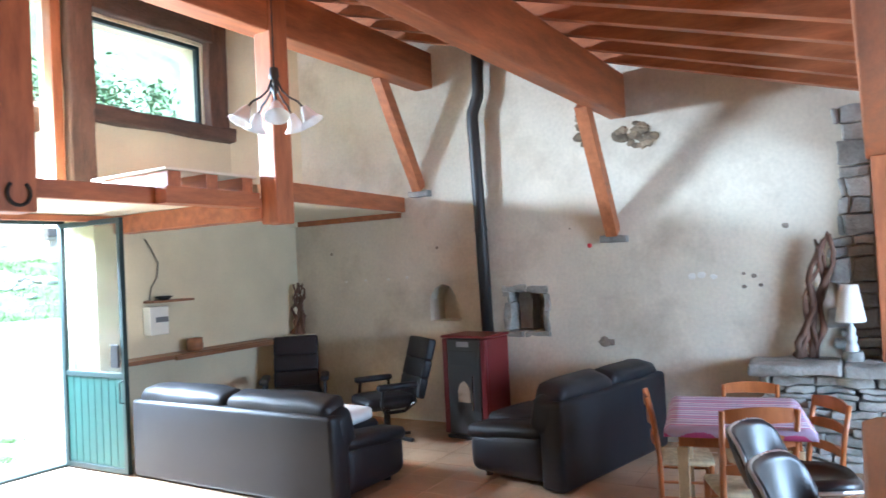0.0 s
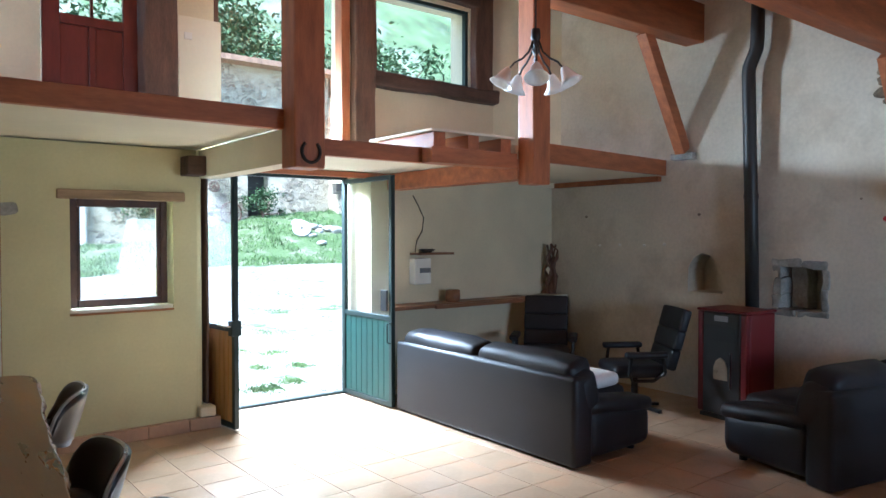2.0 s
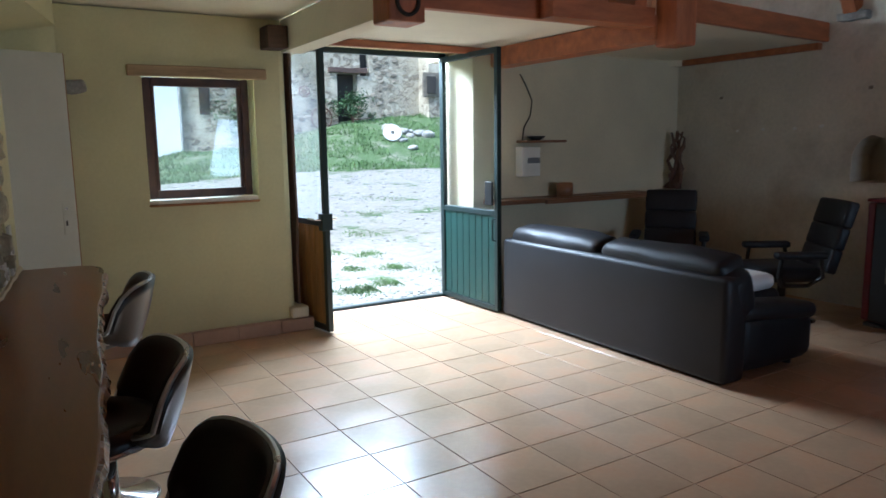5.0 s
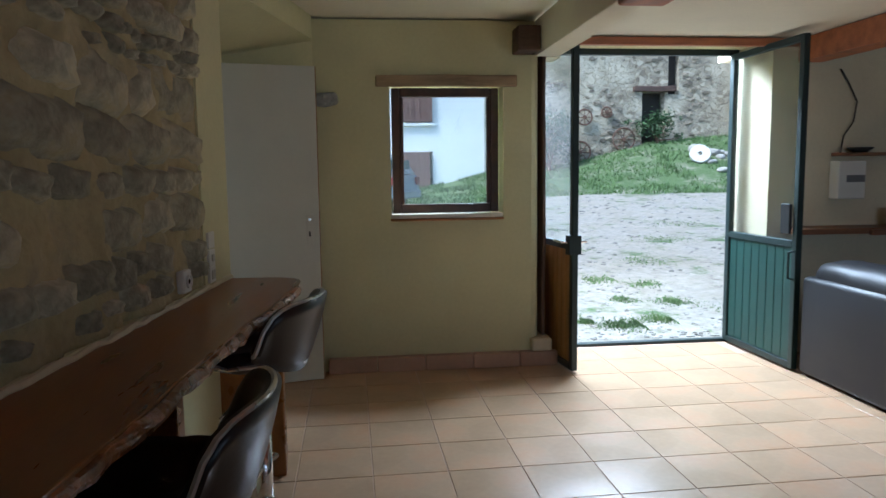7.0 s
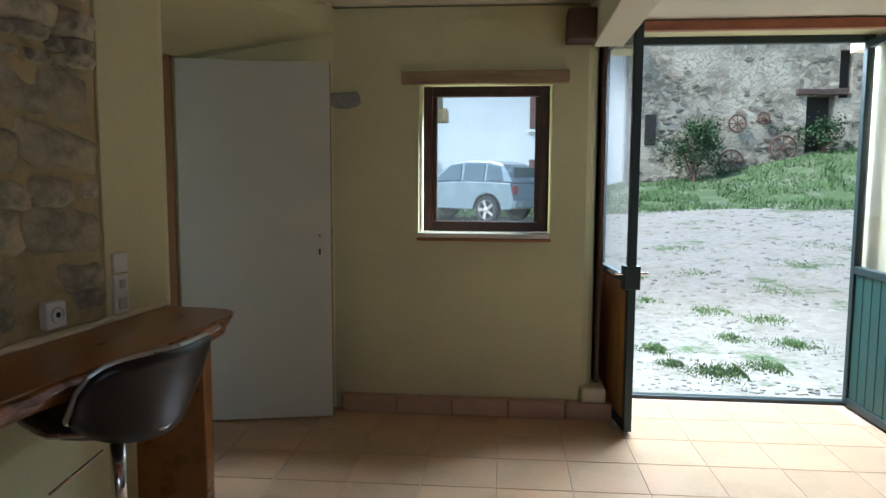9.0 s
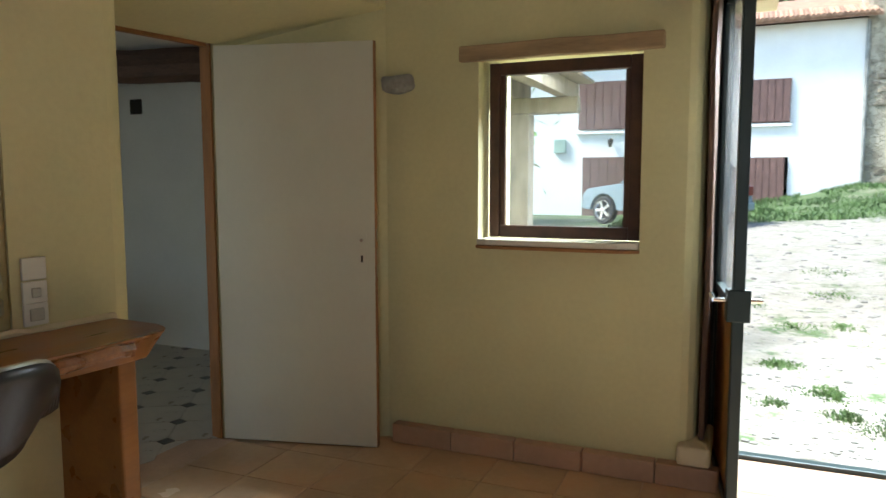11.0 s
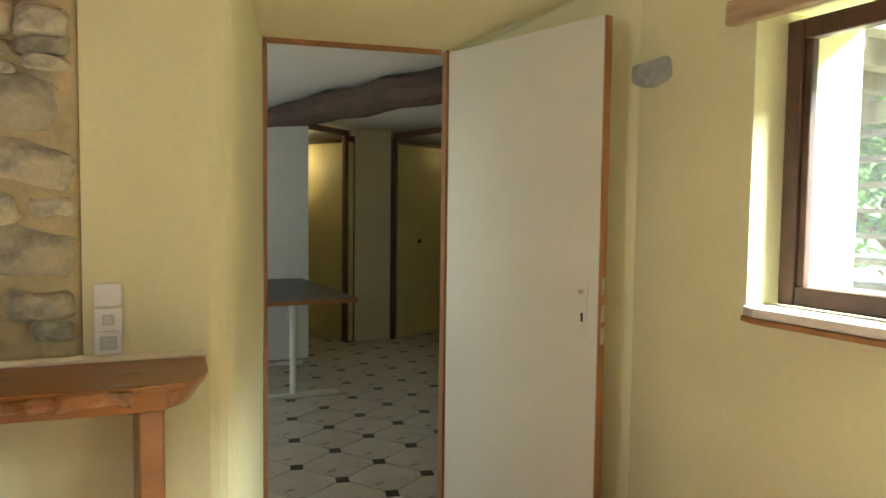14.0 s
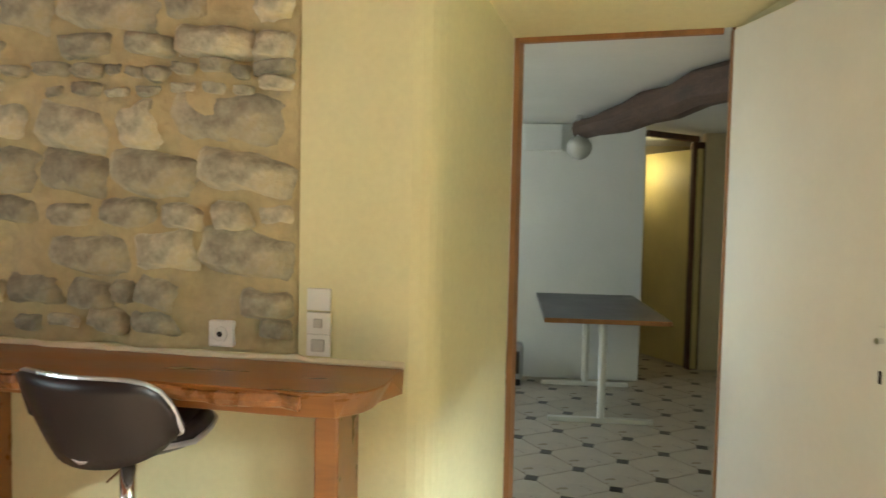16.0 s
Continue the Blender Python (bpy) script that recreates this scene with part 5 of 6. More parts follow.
WARM.node_tree.nodes["Principled BSDF"].inputs["Emission Color"].default_value = (1.0, 0.75, 0.35, 1)
WARM.node_tree.nodes["Principled BSDF"].inputs["Emission Strength"].default_value = 3.0
part("bulb", lathe([(0.0, -0.05), (0.03, -0.04), (0.04, 0.0), (0.02, 0.04), (0.015, 0.06), (0, 0.06)], 16), WARM, pl, "glowing warm bulb", smooth=True)
part("cord", rod((0, 0, 0.06), (0, 0, 0.27), 0.006, n=6), DARK, pl)
part("bulb", lathe([(0.0, -0.035), (0.02, -0.028), (0.026, 0.0), (0.014, 0.028), (0.01, 0.045), (0, 0.045)], 14), WARM, cb, "glowing warm bulb", smooth=True)
part("cord", rod((0, 0, 0.045), (0, 0, 0.22), 0.005, n=6), DARK, cb)
bulb = new("bulb_light", bpy.data.lights.new("bulb_light", 'POINT'))
bulb.data.energy, bulb.data.color, bulb.data.shadow_soft_size = 0.22, (1.0, 0.78, 0.45), 0.06
bulb.location = (-5.70, 0.02, 1.74)

ft = thing("folding_table", "folding table with dark top and white steel legs", "table")
part("tabletop", box(-4.62, -3.15, -0.92, -0.13, 0.695, 0.722, 0.004), mat("dark_grey_laminate", (0.035, 0.035, 0.045), 0.35, var=0.15, bump=0.02), ft)
part("edge_band", box(-3.149, -3.137, -0.92, -0.13, 0.694, 0.723, 0.002), RAWEDGE, ft, "brown edge band")
WSTEEL = mat("white_painted_steel", (0.68, 0.67, 0.63), 0.45, var=0.08, bump=0.02)
for x in (-3.39, -4.43):
    part("foot", box(x - 0.02, x + 0.02, -0.87, -0.18, 0.0, 0.035, 0.006), WSTEEL, ft)
    part("leg", rod((x, -0.52, 0.03), (x, -0.52, 0.695), 0.026), WSTEEL, ft)
part("strut", rod((-3.41, -0.52, 0.50), (-3.78, -0.52, 0.695), 0.01, n=8), WSTEEL, ft)
part("strut", rod((-4.41, -0.52, 0.50), (-4.04, -0.52, 0.695), 0.01, n=8), WSTEEL, ft)

# ---- yard ----
GXS = ((-40, 0.0), (-3, 0.0), (1.5, 0.1), (4, 0.45), (6.3, 0.42), (10, 1.35), (13, 1.6), (20, 2.2), (60, 3.0))


def ground_z(x, y):
    s = max(0.25, min(1.0, 0.25 + 0.75 * (x + 3) / 9))
    z = 0.05 * s * max(0, y - 1.0)
    z = z if y < 24 else 0.05 * s * 23
    for (xa_, a0), (xb_, a1) in zip(GXS, GXS[1:]):
        if xa_ <= x <= xb_:
            amp = a0 + (a1 - a0) * (x - xa_) / (xb_ - xa_)
            break
    else:
        amp = 0.0
    f = max(0.0, min(1.0, (y - 14.5) / 5.5))
    return z + amp * f * f * (3 - 2 * f) - 0.03


GRAVEL = bpy.data.materials.new("trodden_gravel_and_grass")
GRAVEL.use_nodes = True
gn, gk = GRAVEL.node_tree.nodes, GRAVEL.node_tree.links
gb = gn["Principled BSDF"]
gb.inputs["Roughness"].default_value = 0.95
gco = gn.new("ShaderNodeTexCoord")


def gnoise(scale, detail=6, rough=0.6):
    t_ = gn.new("ShaderNodeTexNoise")
    t_.inputs["Scale"].default_value, t_.inputs["Detail"].default_value, t_.inputs["Roughness"].default_value = scale, detail, rough
    gk.new(gco.outputs["Object"], t_.inputs[0])
    return t_


def gramp(src, lo, hi, c0, c1):
    r_ = gn.new("ShaderNodeValToRGB")
    r_.color_ramp.elements[0].position, r_.color_ramp.elements[1].position = lo, hi
    r_.color_ramp.elements[0].color, r_.color_ramp.elements[1].color = (*c0, 1), (*c1, 1)
    gk.new(src, r_.inputs[0])
    return r_.outputs[0]


def gmix(fac, a_, b_):
    x_ = gn.new("ShaderNodeMix")
    x_.data_type = 'RGBA'
    gk.new(fac, x_.inputs[0])
    gk.new(a_, x_.inputs[6])
    gk.new(b_, x_.inputs[7])
    return x_.outputs[2]


earth_c = gramp(gnoise(2.2, 9, 0.8).outputs[0], 0.35, 0.7, (0.20, 0.175, 0.135), (0.37, 0.33, 0.265))
stones_c0 = gramp(gnoise(9, 8, 0.75).outputs[0], 0.35, 0.7, (0.20, 0.18, 0.148), (0.38, 0.35, 0.30))
grass_c = gramp(gnoise(14, 8, 0.7).outputs[0], 0.3, 0.75, (0.042, 0.072, 0.024), (0.115, 0.165, 0.058))
turf_c = gmix(gramp(gnoise(1.1, 8, 0.7).outputs[0], 0.5, 0.68, (0, 0, 0), (0.6, 0.6, 0.6)), grass_c, earth_c)
stones_c = gmix(gramp(gnoise(1.3, 9, 0.75).outputs[0], 0.42, 0.62, (0, 0, 0), (0.85, 0.85, 0.85)), stones_c0, earth_c)
patch = gramp(gnoise(0.9, 9, 0.75).outputs[0], 0.56, 0.63, (0, 0, 0), (1, 1, 1))
fleck = gramp(gnoise(5.5, 7, 0.7).outputs[0], 0.60, 0.66, (0, 0, 0), (0.75, 0.75, 0.75))
litter_c = gramp(gnoise(20, 5, 0.7).outputs[0], 0.35, 0.7, (0.06, 0.055, 0.04), (0.16, 0.14, 0.10))
moss = gramp(gnoise(2.6, 8, 0.75).outputs[0], 0.58, 0.66, (0, 0, 0), (0.8, 0.8, 0.8))
yard_c = gmix(fleck, gmix(moss, gmix(patch, stones_c, grass_c), grass_c), litter_c)
gsep = gn.new("ShaderNodeSeparateXYZ")
gk.new(gco.outputs["Object"], gsep.inputs[0])
gadd = gn.new("ShaderNodeMath")
gadd.operation = 'MULTIPLY_ADD'
gk.new(gnoise(0.8, 5).outputs[0], gadd.inputs[0])
gadd.inputs[1].default_value = 5.0
gk.new(gsep.outputs[1], gadd.inputs[2])
gmr = gn.new("ShaderNodeMapRange")
gmr.inputs[1].default_value, gmr.inputs[2].default_value = 16.6, 17.6
gk.new(gadd.outputs[0], gmr.inputs[0])
gk.new(gmix(gmr.outputs[0], yard_c, turf_c), gb.inputs["Base Color"])
gbp = gn.new("ShaderNodeBump")
gbp.inputs["Strength"].default_value, gbp.inputs["Distance"].default_value = 0.6, 0.04
gk.new(gnoise(12, 8, 0.75).outputs[0], gbp.inputs["Height"])
gk.new(gbp.outputs[0], gb.inputs["Normal"])
b = bmesh.new()
gx = [-1500, -300, -100, -50, -30] + [-20 + 0.5 * i for i in range(0, 101)] + [40, 60, 110, 300, 1500]
gy = [-1500, -300, -60, -20, -9.2] + [0.47 + 0.4 * i for i in range(0, 64)] + [30, 40, 60, 120, 300, 1500]
gv = [[b.verts.new((x, y, ground_z(x, y) + (0.012 * noise.noise(Vector((x * 2, y * 2, 0))) if 0.6 < y < 26 else 0) - (0.3 if -9.3 < y < 0.47 else 0))) for y in gy] for x in gx]
for i in range(len(gx) - 1):
    for j in range(len(gy) - 1):
        if -6 <= gx[i] < 6 and gy[j + 1] <= 0.5 and gy[j] > -10:
            continue
        b.faces.new((gv[i][j], gv[i + 1][j], gv[i + 1][j + 1], gv[i][j + 1]))
tagged(part("ground", b, GRAVEL, smooth=True), "gravel yard with grass patches and grassy bank", "ground", kind="structure")

# grass tufts and stones in the yard
GRASS = mat("grass_blades", (0.082, 0.138, 0.04), 0.8, var=0.4, scale=2, fine=10, bump=0, island=0.3)
rng = random.Random(4)
b = bmesh.new()


def blade(x, y, h, wide=1.0):
    z = ground_z(x, y)
    a = rng.uniform(0, 6.28)
    w = (0.006 + 0.004 * rng.random()) * wide
    l = rng.uniform(0.2, 0.7) * h
    c, s = math.cos(a), math.sin(a)
    v = [b.verts.new(p) for p in ((x - w * s, y + w * c, z - 0.01), (x + w * s, y - w * c, z - 0.01), (x + l * c, y + l * s, z + h))]
    b.faces.new(v)


for (cx, cy, r, n_) in ((2.08, 1.16, 0.26, 1300), (2.45, 1.32, 0.20, 700), (1.72, 1.34, 0.13, 360), (1.71, 1.76, 0.17, 700), (1.45, 2.37, 0.16, 380), (2.46, 2.18, 0.18, 420), (2.93, 2.0, 0.26, 600), (2.55, 3.25, 0.30, 480),
                        (2.0, 3.75, 0.20, 300), (1.61, 3.68, 0.24, 320), (2.06, 5.3, 0.30, 280), (3.4, 1.6, 0.25, 400), (3.0, 2.9, 0.28, 320), (3.6, 4.4, 0.45, 360), (4.6, 6.2, 0.6, 360), (2.9, 5.6, 0.4, 260),
                        (1.35, 1.45, 0.12, 220), (5.6, 8.0, 0.8, 320), (3.3, 8.0, 0.5, 240), (1.2, 4.6, 0.3, 240), (2.2, 7.0, 0.4, 240)):
    for k in range(n_):
        q = rng.gauss(0, r * 0.6)
        w2 = rng.gauss(0, r * 0.38)
        blade(cx + q + 0.1 * noise.noise(Vector((q * 6, cy, 0))), cy + w2, rng.uniform(0.010, 0.034) * (1.3 - min(1, abs(q) / r)), 1.3)
for k in range(24000):
    y = rng.uniform(14.5, 20)
    x = rng.uniform(-2, 16)
    if noise.noise(Vector((x * 0.9, y * 0.9, 3))) > -0.25:
        blade(x, y, rng.uniform(0.04, 0.11) + 0.16 * max(0, noise.noise(Vector((x, y, 0)))), 2.2)
tagged(part("grass", b, GRASS), "short green grass tufts in the yard", "grass", kind="stuff")
b = bmesh.new()
for k in range(1000):
    y = 0.7 + 14 * rng.random() ** 1.8
    x = rng.uniform(0.2, 2.6) + y * rng.uniform(0, 0.75)
    r = rng.uniform(0.008, 0.026) * (1 + y * 0.12)
    bmesh.ops.create_icosphere(b, subdivisions=1, radius=r, matrix=Matrix.Translation((x, y, ground_z(x, y) + r * 0.1)) @ Matrix.Diagonal((1, rng.uniform(0.6, 1), 0.45, 1)))
tagged(part("gravel", b, mat("loose_stone", (0.25, 0.235, 0.21), 0.95, var=0.3, scale=20, bump=0.3, island=0.35)), "loose pale stones scattered over the yard", "gravel", kind="stuff")

# white house with shutters
RENDERWHITE = mat("white_render", (0.80, 0.79, 0.76), 0.9, var=0.05, scale=1.5, fine=20, bump=0.2)
SHUTTER = mat("brown_shutter_wood", (0.16, 0.088, 0.072), 0.7, var=0.3, scale=3, fine=15, bump=0.2, grain=(5, 5, 1))
ROOFTILE = mat("clay_roof_tile", (0.34, 0.20, 0.13), 0.85, var=0.35, scale=5, fine=25, bump=0.4, objrand=0.25)
hs = thing("white_house", "white rendered house with brown shutters and tiled roof", "house")
for w_ in ((-9.5, 1.0, 20, 20.4, -0.6, 5.85), (1.0, 2.25, 20, 20.4, 2.03, 3.04), (1.0, 2.25, 20, 20.4, 4.31, 5.85), (2.25, 4.08, 20, 20.4, -0.2, 5.85), (1.0, 2.25, 20, 20.4, -0.4, 0.45),
           (3.7, 4.08, 20.4, 26, -0.2, 5.85), (-9.5, -9.1, 20.4, 26, -0.6, 5.85), (-9.5, 4.08, 26, 26.4, -0.6, 5.85)):
    part("wall", box(*w_), RENDERWHITE, hs)
rf = bmesh.new()
vs = [rf.verts.new(p) for p in ((-9.9, 19.5, 5.80), (4.4, 19.5, 5.80), (4.4, 23.2, 7.1), (-9.9, 23.2, 7.1), (-9.9, 26.9, 5.8), (4.4, 26.9, 5.8))]
for f in ((0, 1, 2, 3), (3, 2, 5, 4)):
    rf.faces.new([vs[i] for i in f])
ret = bmesh.ops.extrude_face_region(rf, geom=rf.faces[:])
for v in [g for g in ret["geom"] if isinstance(g, bmesh.types.BMVert)]:
    v.co.z += 0.1
roof_h = part("roof", rf, ROOFTILE, hs)
k = 0
for i in range(46):
    x = -1.6 + i * 0.13
    t_ = tube([(x, 19.42, 5.90), (x, 20.6, 6.32)], 0.065, 6)
    part("tile", t_, ROOFTILE, roof_h)
for x0, x1, z0, z1, nm in ((1.0, 2.25, 3.05, 4.3, "shutter"), (-3.95, -2.35, 2.98, 4.5, "shutter"), (1.0, 2.15, 0.46, 2.02, "door"), (-3.8, -2.15, 0.12, 2.1, "garage_door")):
    o = part(nm, box(x0, x1, 19.93, 19.985, z0, z1, 0.01), SHUTTER, hs)
    nb_ = 6
    for i in range(nb_):
        xx = x0 + (x1 - x0) * (i + 0.5) / nb_
        part("board", box(xx - (x1 - x0) / nb_ / 2 + 0.01, xx + (x1 - x0) / nb_ / 2 - 0.01, 19.90, 19.928, z0 + 0.02, z1 - 0.02, 0.004), SHUTTER, o)
for x0, x1, z in ((0.95, 2.3, 3.0), (-4.05, -2.25, 2.92)):
    part("sill", box(x0, x1, 19.9, 20.0, z - 0.08, z, 0.01), RENDERWHITE, hs)
hl = part("wall_lamp", lathe([(0, 0), (0.05, 0.02), (0.09, 0.2), (0.1, 0.22), (0.02, 0.3), (0, 0.3)], 8), DARK, hs)
hl.location = (-2.9, 19.85, 2.4)
part("meter_box", box(-4.75, -4.35, 19.9, 19.995, 2.25, 2.7, 0.02), mat("pale_green_box", (0.3, 0.4, 0.34), 0.6, bump=0.05), hs)
part("downpipe", rod((4.12, 19.93, 1.0), (4.12, 19.93, 5.8), 0.05), GREYSTONE, hs)

# stone barn
BARN = bpy.data.materials.new("rubble_barn_masonry")
BARN.use_nodes = True
bn, bk = BARN.node_tree.nodes, BARN.node_tree.links
bb = bn["Principled BSDF"]
bb.inputs["Roughness"].default_value = 0.95
bco = bn.new("ShaderNodeTexCoord")
bmp = bn.new("ShaderNodeMapping")
bmp.inputs["Scale"].default_value = (1.0, 1.0, 1.7)
bwn = bn.new("ShaderNodeTexNoise")
bwn.inputs["Scale"].default_value, bwn.inputs["Detail"].default_value = 2.2, 5
bk.new(bco.outputs["Object"], bwn.inputs[0])
bwm = bn.new("ShaderNodeVectorMath")
bwm.operation = 'MULTIPLY_ADD'
bk.new(bwn.outputs["Color"], bwm.inputs[0])
bwm.inputs[1].default_value = (0.9, 0.9, 0.9)
bk.new(bco.outputs["Object"], bwm.inputs[2])
bk.new(bwm.outputs[0], bmp.inputs[0])
vor = bn.new("ShaderNodeTexVoronoi")
vor.inputs["Scale"].default_value = 4.6
bk.new(bmp.outputs[0], vor.inputs[0])
vd = bn.new("ShaderNodeTexVoronoi")
vd.feature = 'DISTANCE_TO_EDGE'
vd.inputs["Scale"].default_value = 4.6
bk.new(bmp.outputs[0], vd.inputs[0])
r1 = bn.new("ShaderNodeValToRGB")
r1.color_ramp.elements[0].color, r1.color_ramp.elements[1].color = (0.15, 0.12, 0.085, 1), (0.50, 0.44, 0.33, 1)
bk.new(vor.outputs["Color"], r1.inputs[0])
nz = bn.new("ShaderNodeTexNoise")
nz.inputs["Scale"].default_value, nz.inputs["Detail"].default_value = 0.7, 8
bk.new(bco.outputs["Object"], nz.inputs[0])
r2 = bn.new("ShaderNodeValToRGB")
r2.color_ramp.elements[0].position, r2.color_ramp.elements[1].position = 0.50, 0.60
bk.new(nz.outputs[0], r2.inputs[0])
mx1 = bn.new("ShaderNodeMix")
mx1.data_type = 'RGBA'
bk.new(r2.outputs[0], mx1.inputs[0])
bk.new(r1.outputs[0], mx1.inputs[6])
mx1.inputs[7].default_value = (0.50, 0.44, 0.33, 1)
r3 = bn.new("ShaderNodeMapRange")
r3.inputs[2].default_value = 0.06
bk.new(vd.outputs["Distance"], r3.inputs[0])
mx2 = bn.new("ShaderNodeMix")
mx2.data_type = 'RGBA'
bk.new(r3.outputs[0], mx2.inputs[0])
mx2.inputs[6].default_value = (0.47, 0.41, 0.29, 1)
bk.new(mx1.outputs[2], mx2.inputs[7])
bk.new(mx2.outputs[2], bb.inputs["Base Color"])
bbp = bn.new("ShaderNodeBump")
bbp.inputs["Strength"].default_value, bbp.inputs["Distance"].default_value = 0.8, 0.05
bk.new(r3.outputs[0], bbp.inputs["Height"])
bk.new(bbp.outputs[0], bb.inputs["Normal"])
barn = thing("stone_barn", "old rubble stone barn with dark doorway", "barn")
for w_ in ((4.1, 9.8, 20, 20.6, -0.2, 8), (9.8, 10.65, 20, 20.6, -0.2, 2.25), (9.8, 10.65, 20, 20.6, 4.08, 8), (10.65, 13.3, 20, 20.6, 0, 4.0), (10.65, 13.3, 20, 20.6, 5.5, 8),
           (10.65, 10.75, 20, 20.6, 4.0, 5.5), (11.15, 13.3, 20, 20.6, 4.0, 5.5), (13.3, 24, 19.2, 20.6, 0, 7.2), (4.1, 24, 26, 26.6, 0, 8), (23.4, 24, 20.6, 26, 0, 8), (4.1, 4.7, 20.6, 26, 0, 8)):
    part("wall", box(*w_), BARN, barn)
barn_face = [o for o in barn.children if o.name.startswith("wall")][0]
BARNSTONE = mat("brown_grey_barn_stone", (0.22, 0.185, 0.135), 0.95, var=0.4, scale=6, fine=30, bump=0.7, objrand=0.45, bump_dist=0.03)
barn_rng = random.Random(17)
barn_meshes = []
for k in range(8):
    b = bmesh.new()
    bmesh.ops.create_icosphere(b, subdivisions=1, radius=1.0)
    for v in b.verts:
        v.co = Vector((v.co.x * 1.25, v.co.y * 0.35, v.co.z * 0.75)) + noise.noise_vector(v.co * 1.7 + Vector((k * 4.3, 0, 0))) * 0.3
    me = bpy.data.meshes.new("stone")
    b.to_mesh(me)
    b.free()
    me.materials.append(BARNSTONE)
    barn_meshes.append(me)
made = 0
while made < 290:
    x, z = barn_rng.uniform(4.3, 13.0), barn_rng.uniform(0.9, 6.4)
    if noise.noise(Vector((x * 0.5, z * 0.6, 7))) < -0.12 + 0.05 * (z - 2.5) or (9.5 < x < 11.0 and 2.2 < z < 4.3) or (10.5 < x < 11.3 and z > 3.9):
        continue
    o = new("stone", barn_meshes[made % 8])
    o.parent = barn_face
    r = barn_rng.uniform(0.06, 0.14)
    o.matrix_world = Matrix.Translation((x, 20.0, z)) @ Euler((0, barn_rng.uniform(-0.3, 0.3), 0)).to_matrix().to_4x4() @ Matrix.Scale(r, 4)
    made += 1
part("roof", box(3.9, 24.2, 19.3, 27, 8.0, 8.2), ROOFTILE, barn)
part("window_surround", rough_up(box(13.0, 13.75, 19.12, 19.19, 3.2, 4.15, 0.03), 3, 0.03, 3), BARNSTONE, barn)
# Near-black sheets paint the unlit inside of the barn's doorway and windows.
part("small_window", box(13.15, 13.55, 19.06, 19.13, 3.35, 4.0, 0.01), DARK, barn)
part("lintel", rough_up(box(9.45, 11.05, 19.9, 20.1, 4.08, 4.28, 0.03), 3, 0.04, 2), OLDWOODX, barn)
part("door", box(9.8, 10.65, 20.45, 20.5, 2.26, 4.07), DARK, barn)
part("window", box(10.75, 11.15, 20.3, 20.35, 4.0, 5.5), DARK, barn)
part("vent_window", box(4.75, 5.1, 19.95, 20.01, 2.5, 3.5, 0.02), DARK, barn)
for x, z, r in ((7.65, 3.19, 0.27), (8.46, 3.36, 0.18), (9.1, ground_z(9.1, 19.6) + 0.4, 0.4), (7.5, ground_z(7.5, 19.6) + 0.35, 0.38)):
    cw = thing("cart_wheel", "old rusty cart wheel against the barn", "wheel", "old cart wheels", m=pose(x, 19.88, z))
    part("rim", tube([(r * math.cos(a), 0, r * math.sin(a)) for a in [2 * math.pi * i / 20 for i in range(20)]], 0.03, 6, closed=True), OLDWOOD, cw)
    part("hub", rod((0, -0.06, 0), (0, 0.06, 0), 0.06), OLDWOOD, cw)
    for i in range(4):
        a = math.pi * i / 4
        part("spoke", rod((-r * math.cos(a), 0, -r * math.sin(a)), (r * math.cos(a), 0, r * math.sin(a)), 0.016, n=6), OLDWOOD, cw)
mz = ground_z(10.6, 17.4) - 0.12
ms = thing("millstone", "pale round millstone leaning on the bank", "millstone", m=pose(10.75, 17.4, mz + 0.38, 62, 0, -20))
b = lathe([(0.07, -0.06), (0.31, -0.06), (0.33, -0.04), (0.33, 0.04), (0.31, 0.06), (0.07, 0.06), (0.07, -0.06)], 28)
part("disc", b, mat("pale_millstone", (0.48, 0.46, 0.42), 0.9, var=0.2, scale=8, bump=0.4), ms, smooth=False)
rng = random.Random(12)
for i in range(12):
    x, y = rng.uniform(10.8, 13.2), rng.uniform(16.6, 18.2)
    r = rng.uniform(0.10, 0.24)
    b = bmesh.new()
    bmesh.ops.create_icosphere(b, subdivisions=2, radius=r)
    for v in b.verts:
        v.co = Vector((v.co.x * 1.3, v.co.y, v.co.z * 0.75)) + noise.noise_vector(v.co * 4 + Vector((i * 3, 0, 0))) * r * 0.35
    o = tagged(part("boulder", b, mat("pale_boulder", (0.30, 0.285, 0.25), 0.9, var=0.35, scale=6, bump=0.6) if i == 0 else bpy.data.materials["pale_boulder"]), "pale loose boulder on the grassy bank", "boulder", "boulders on the bank")
    o.location = (x, y, ground_z(x, y) + r * 0.4)

LEAF = mat("green_leaves", (0.13, 0.24, 0.04), 0.7, var=0.35, scale=2, fine=10, bump=0, island=0.4)
LEAFDARK = mat("dark_green_leaves", (0.045, 0.085, 0.028), 0.75, var=0.35, scale=2, fine=10, bump=0, island=0.4)


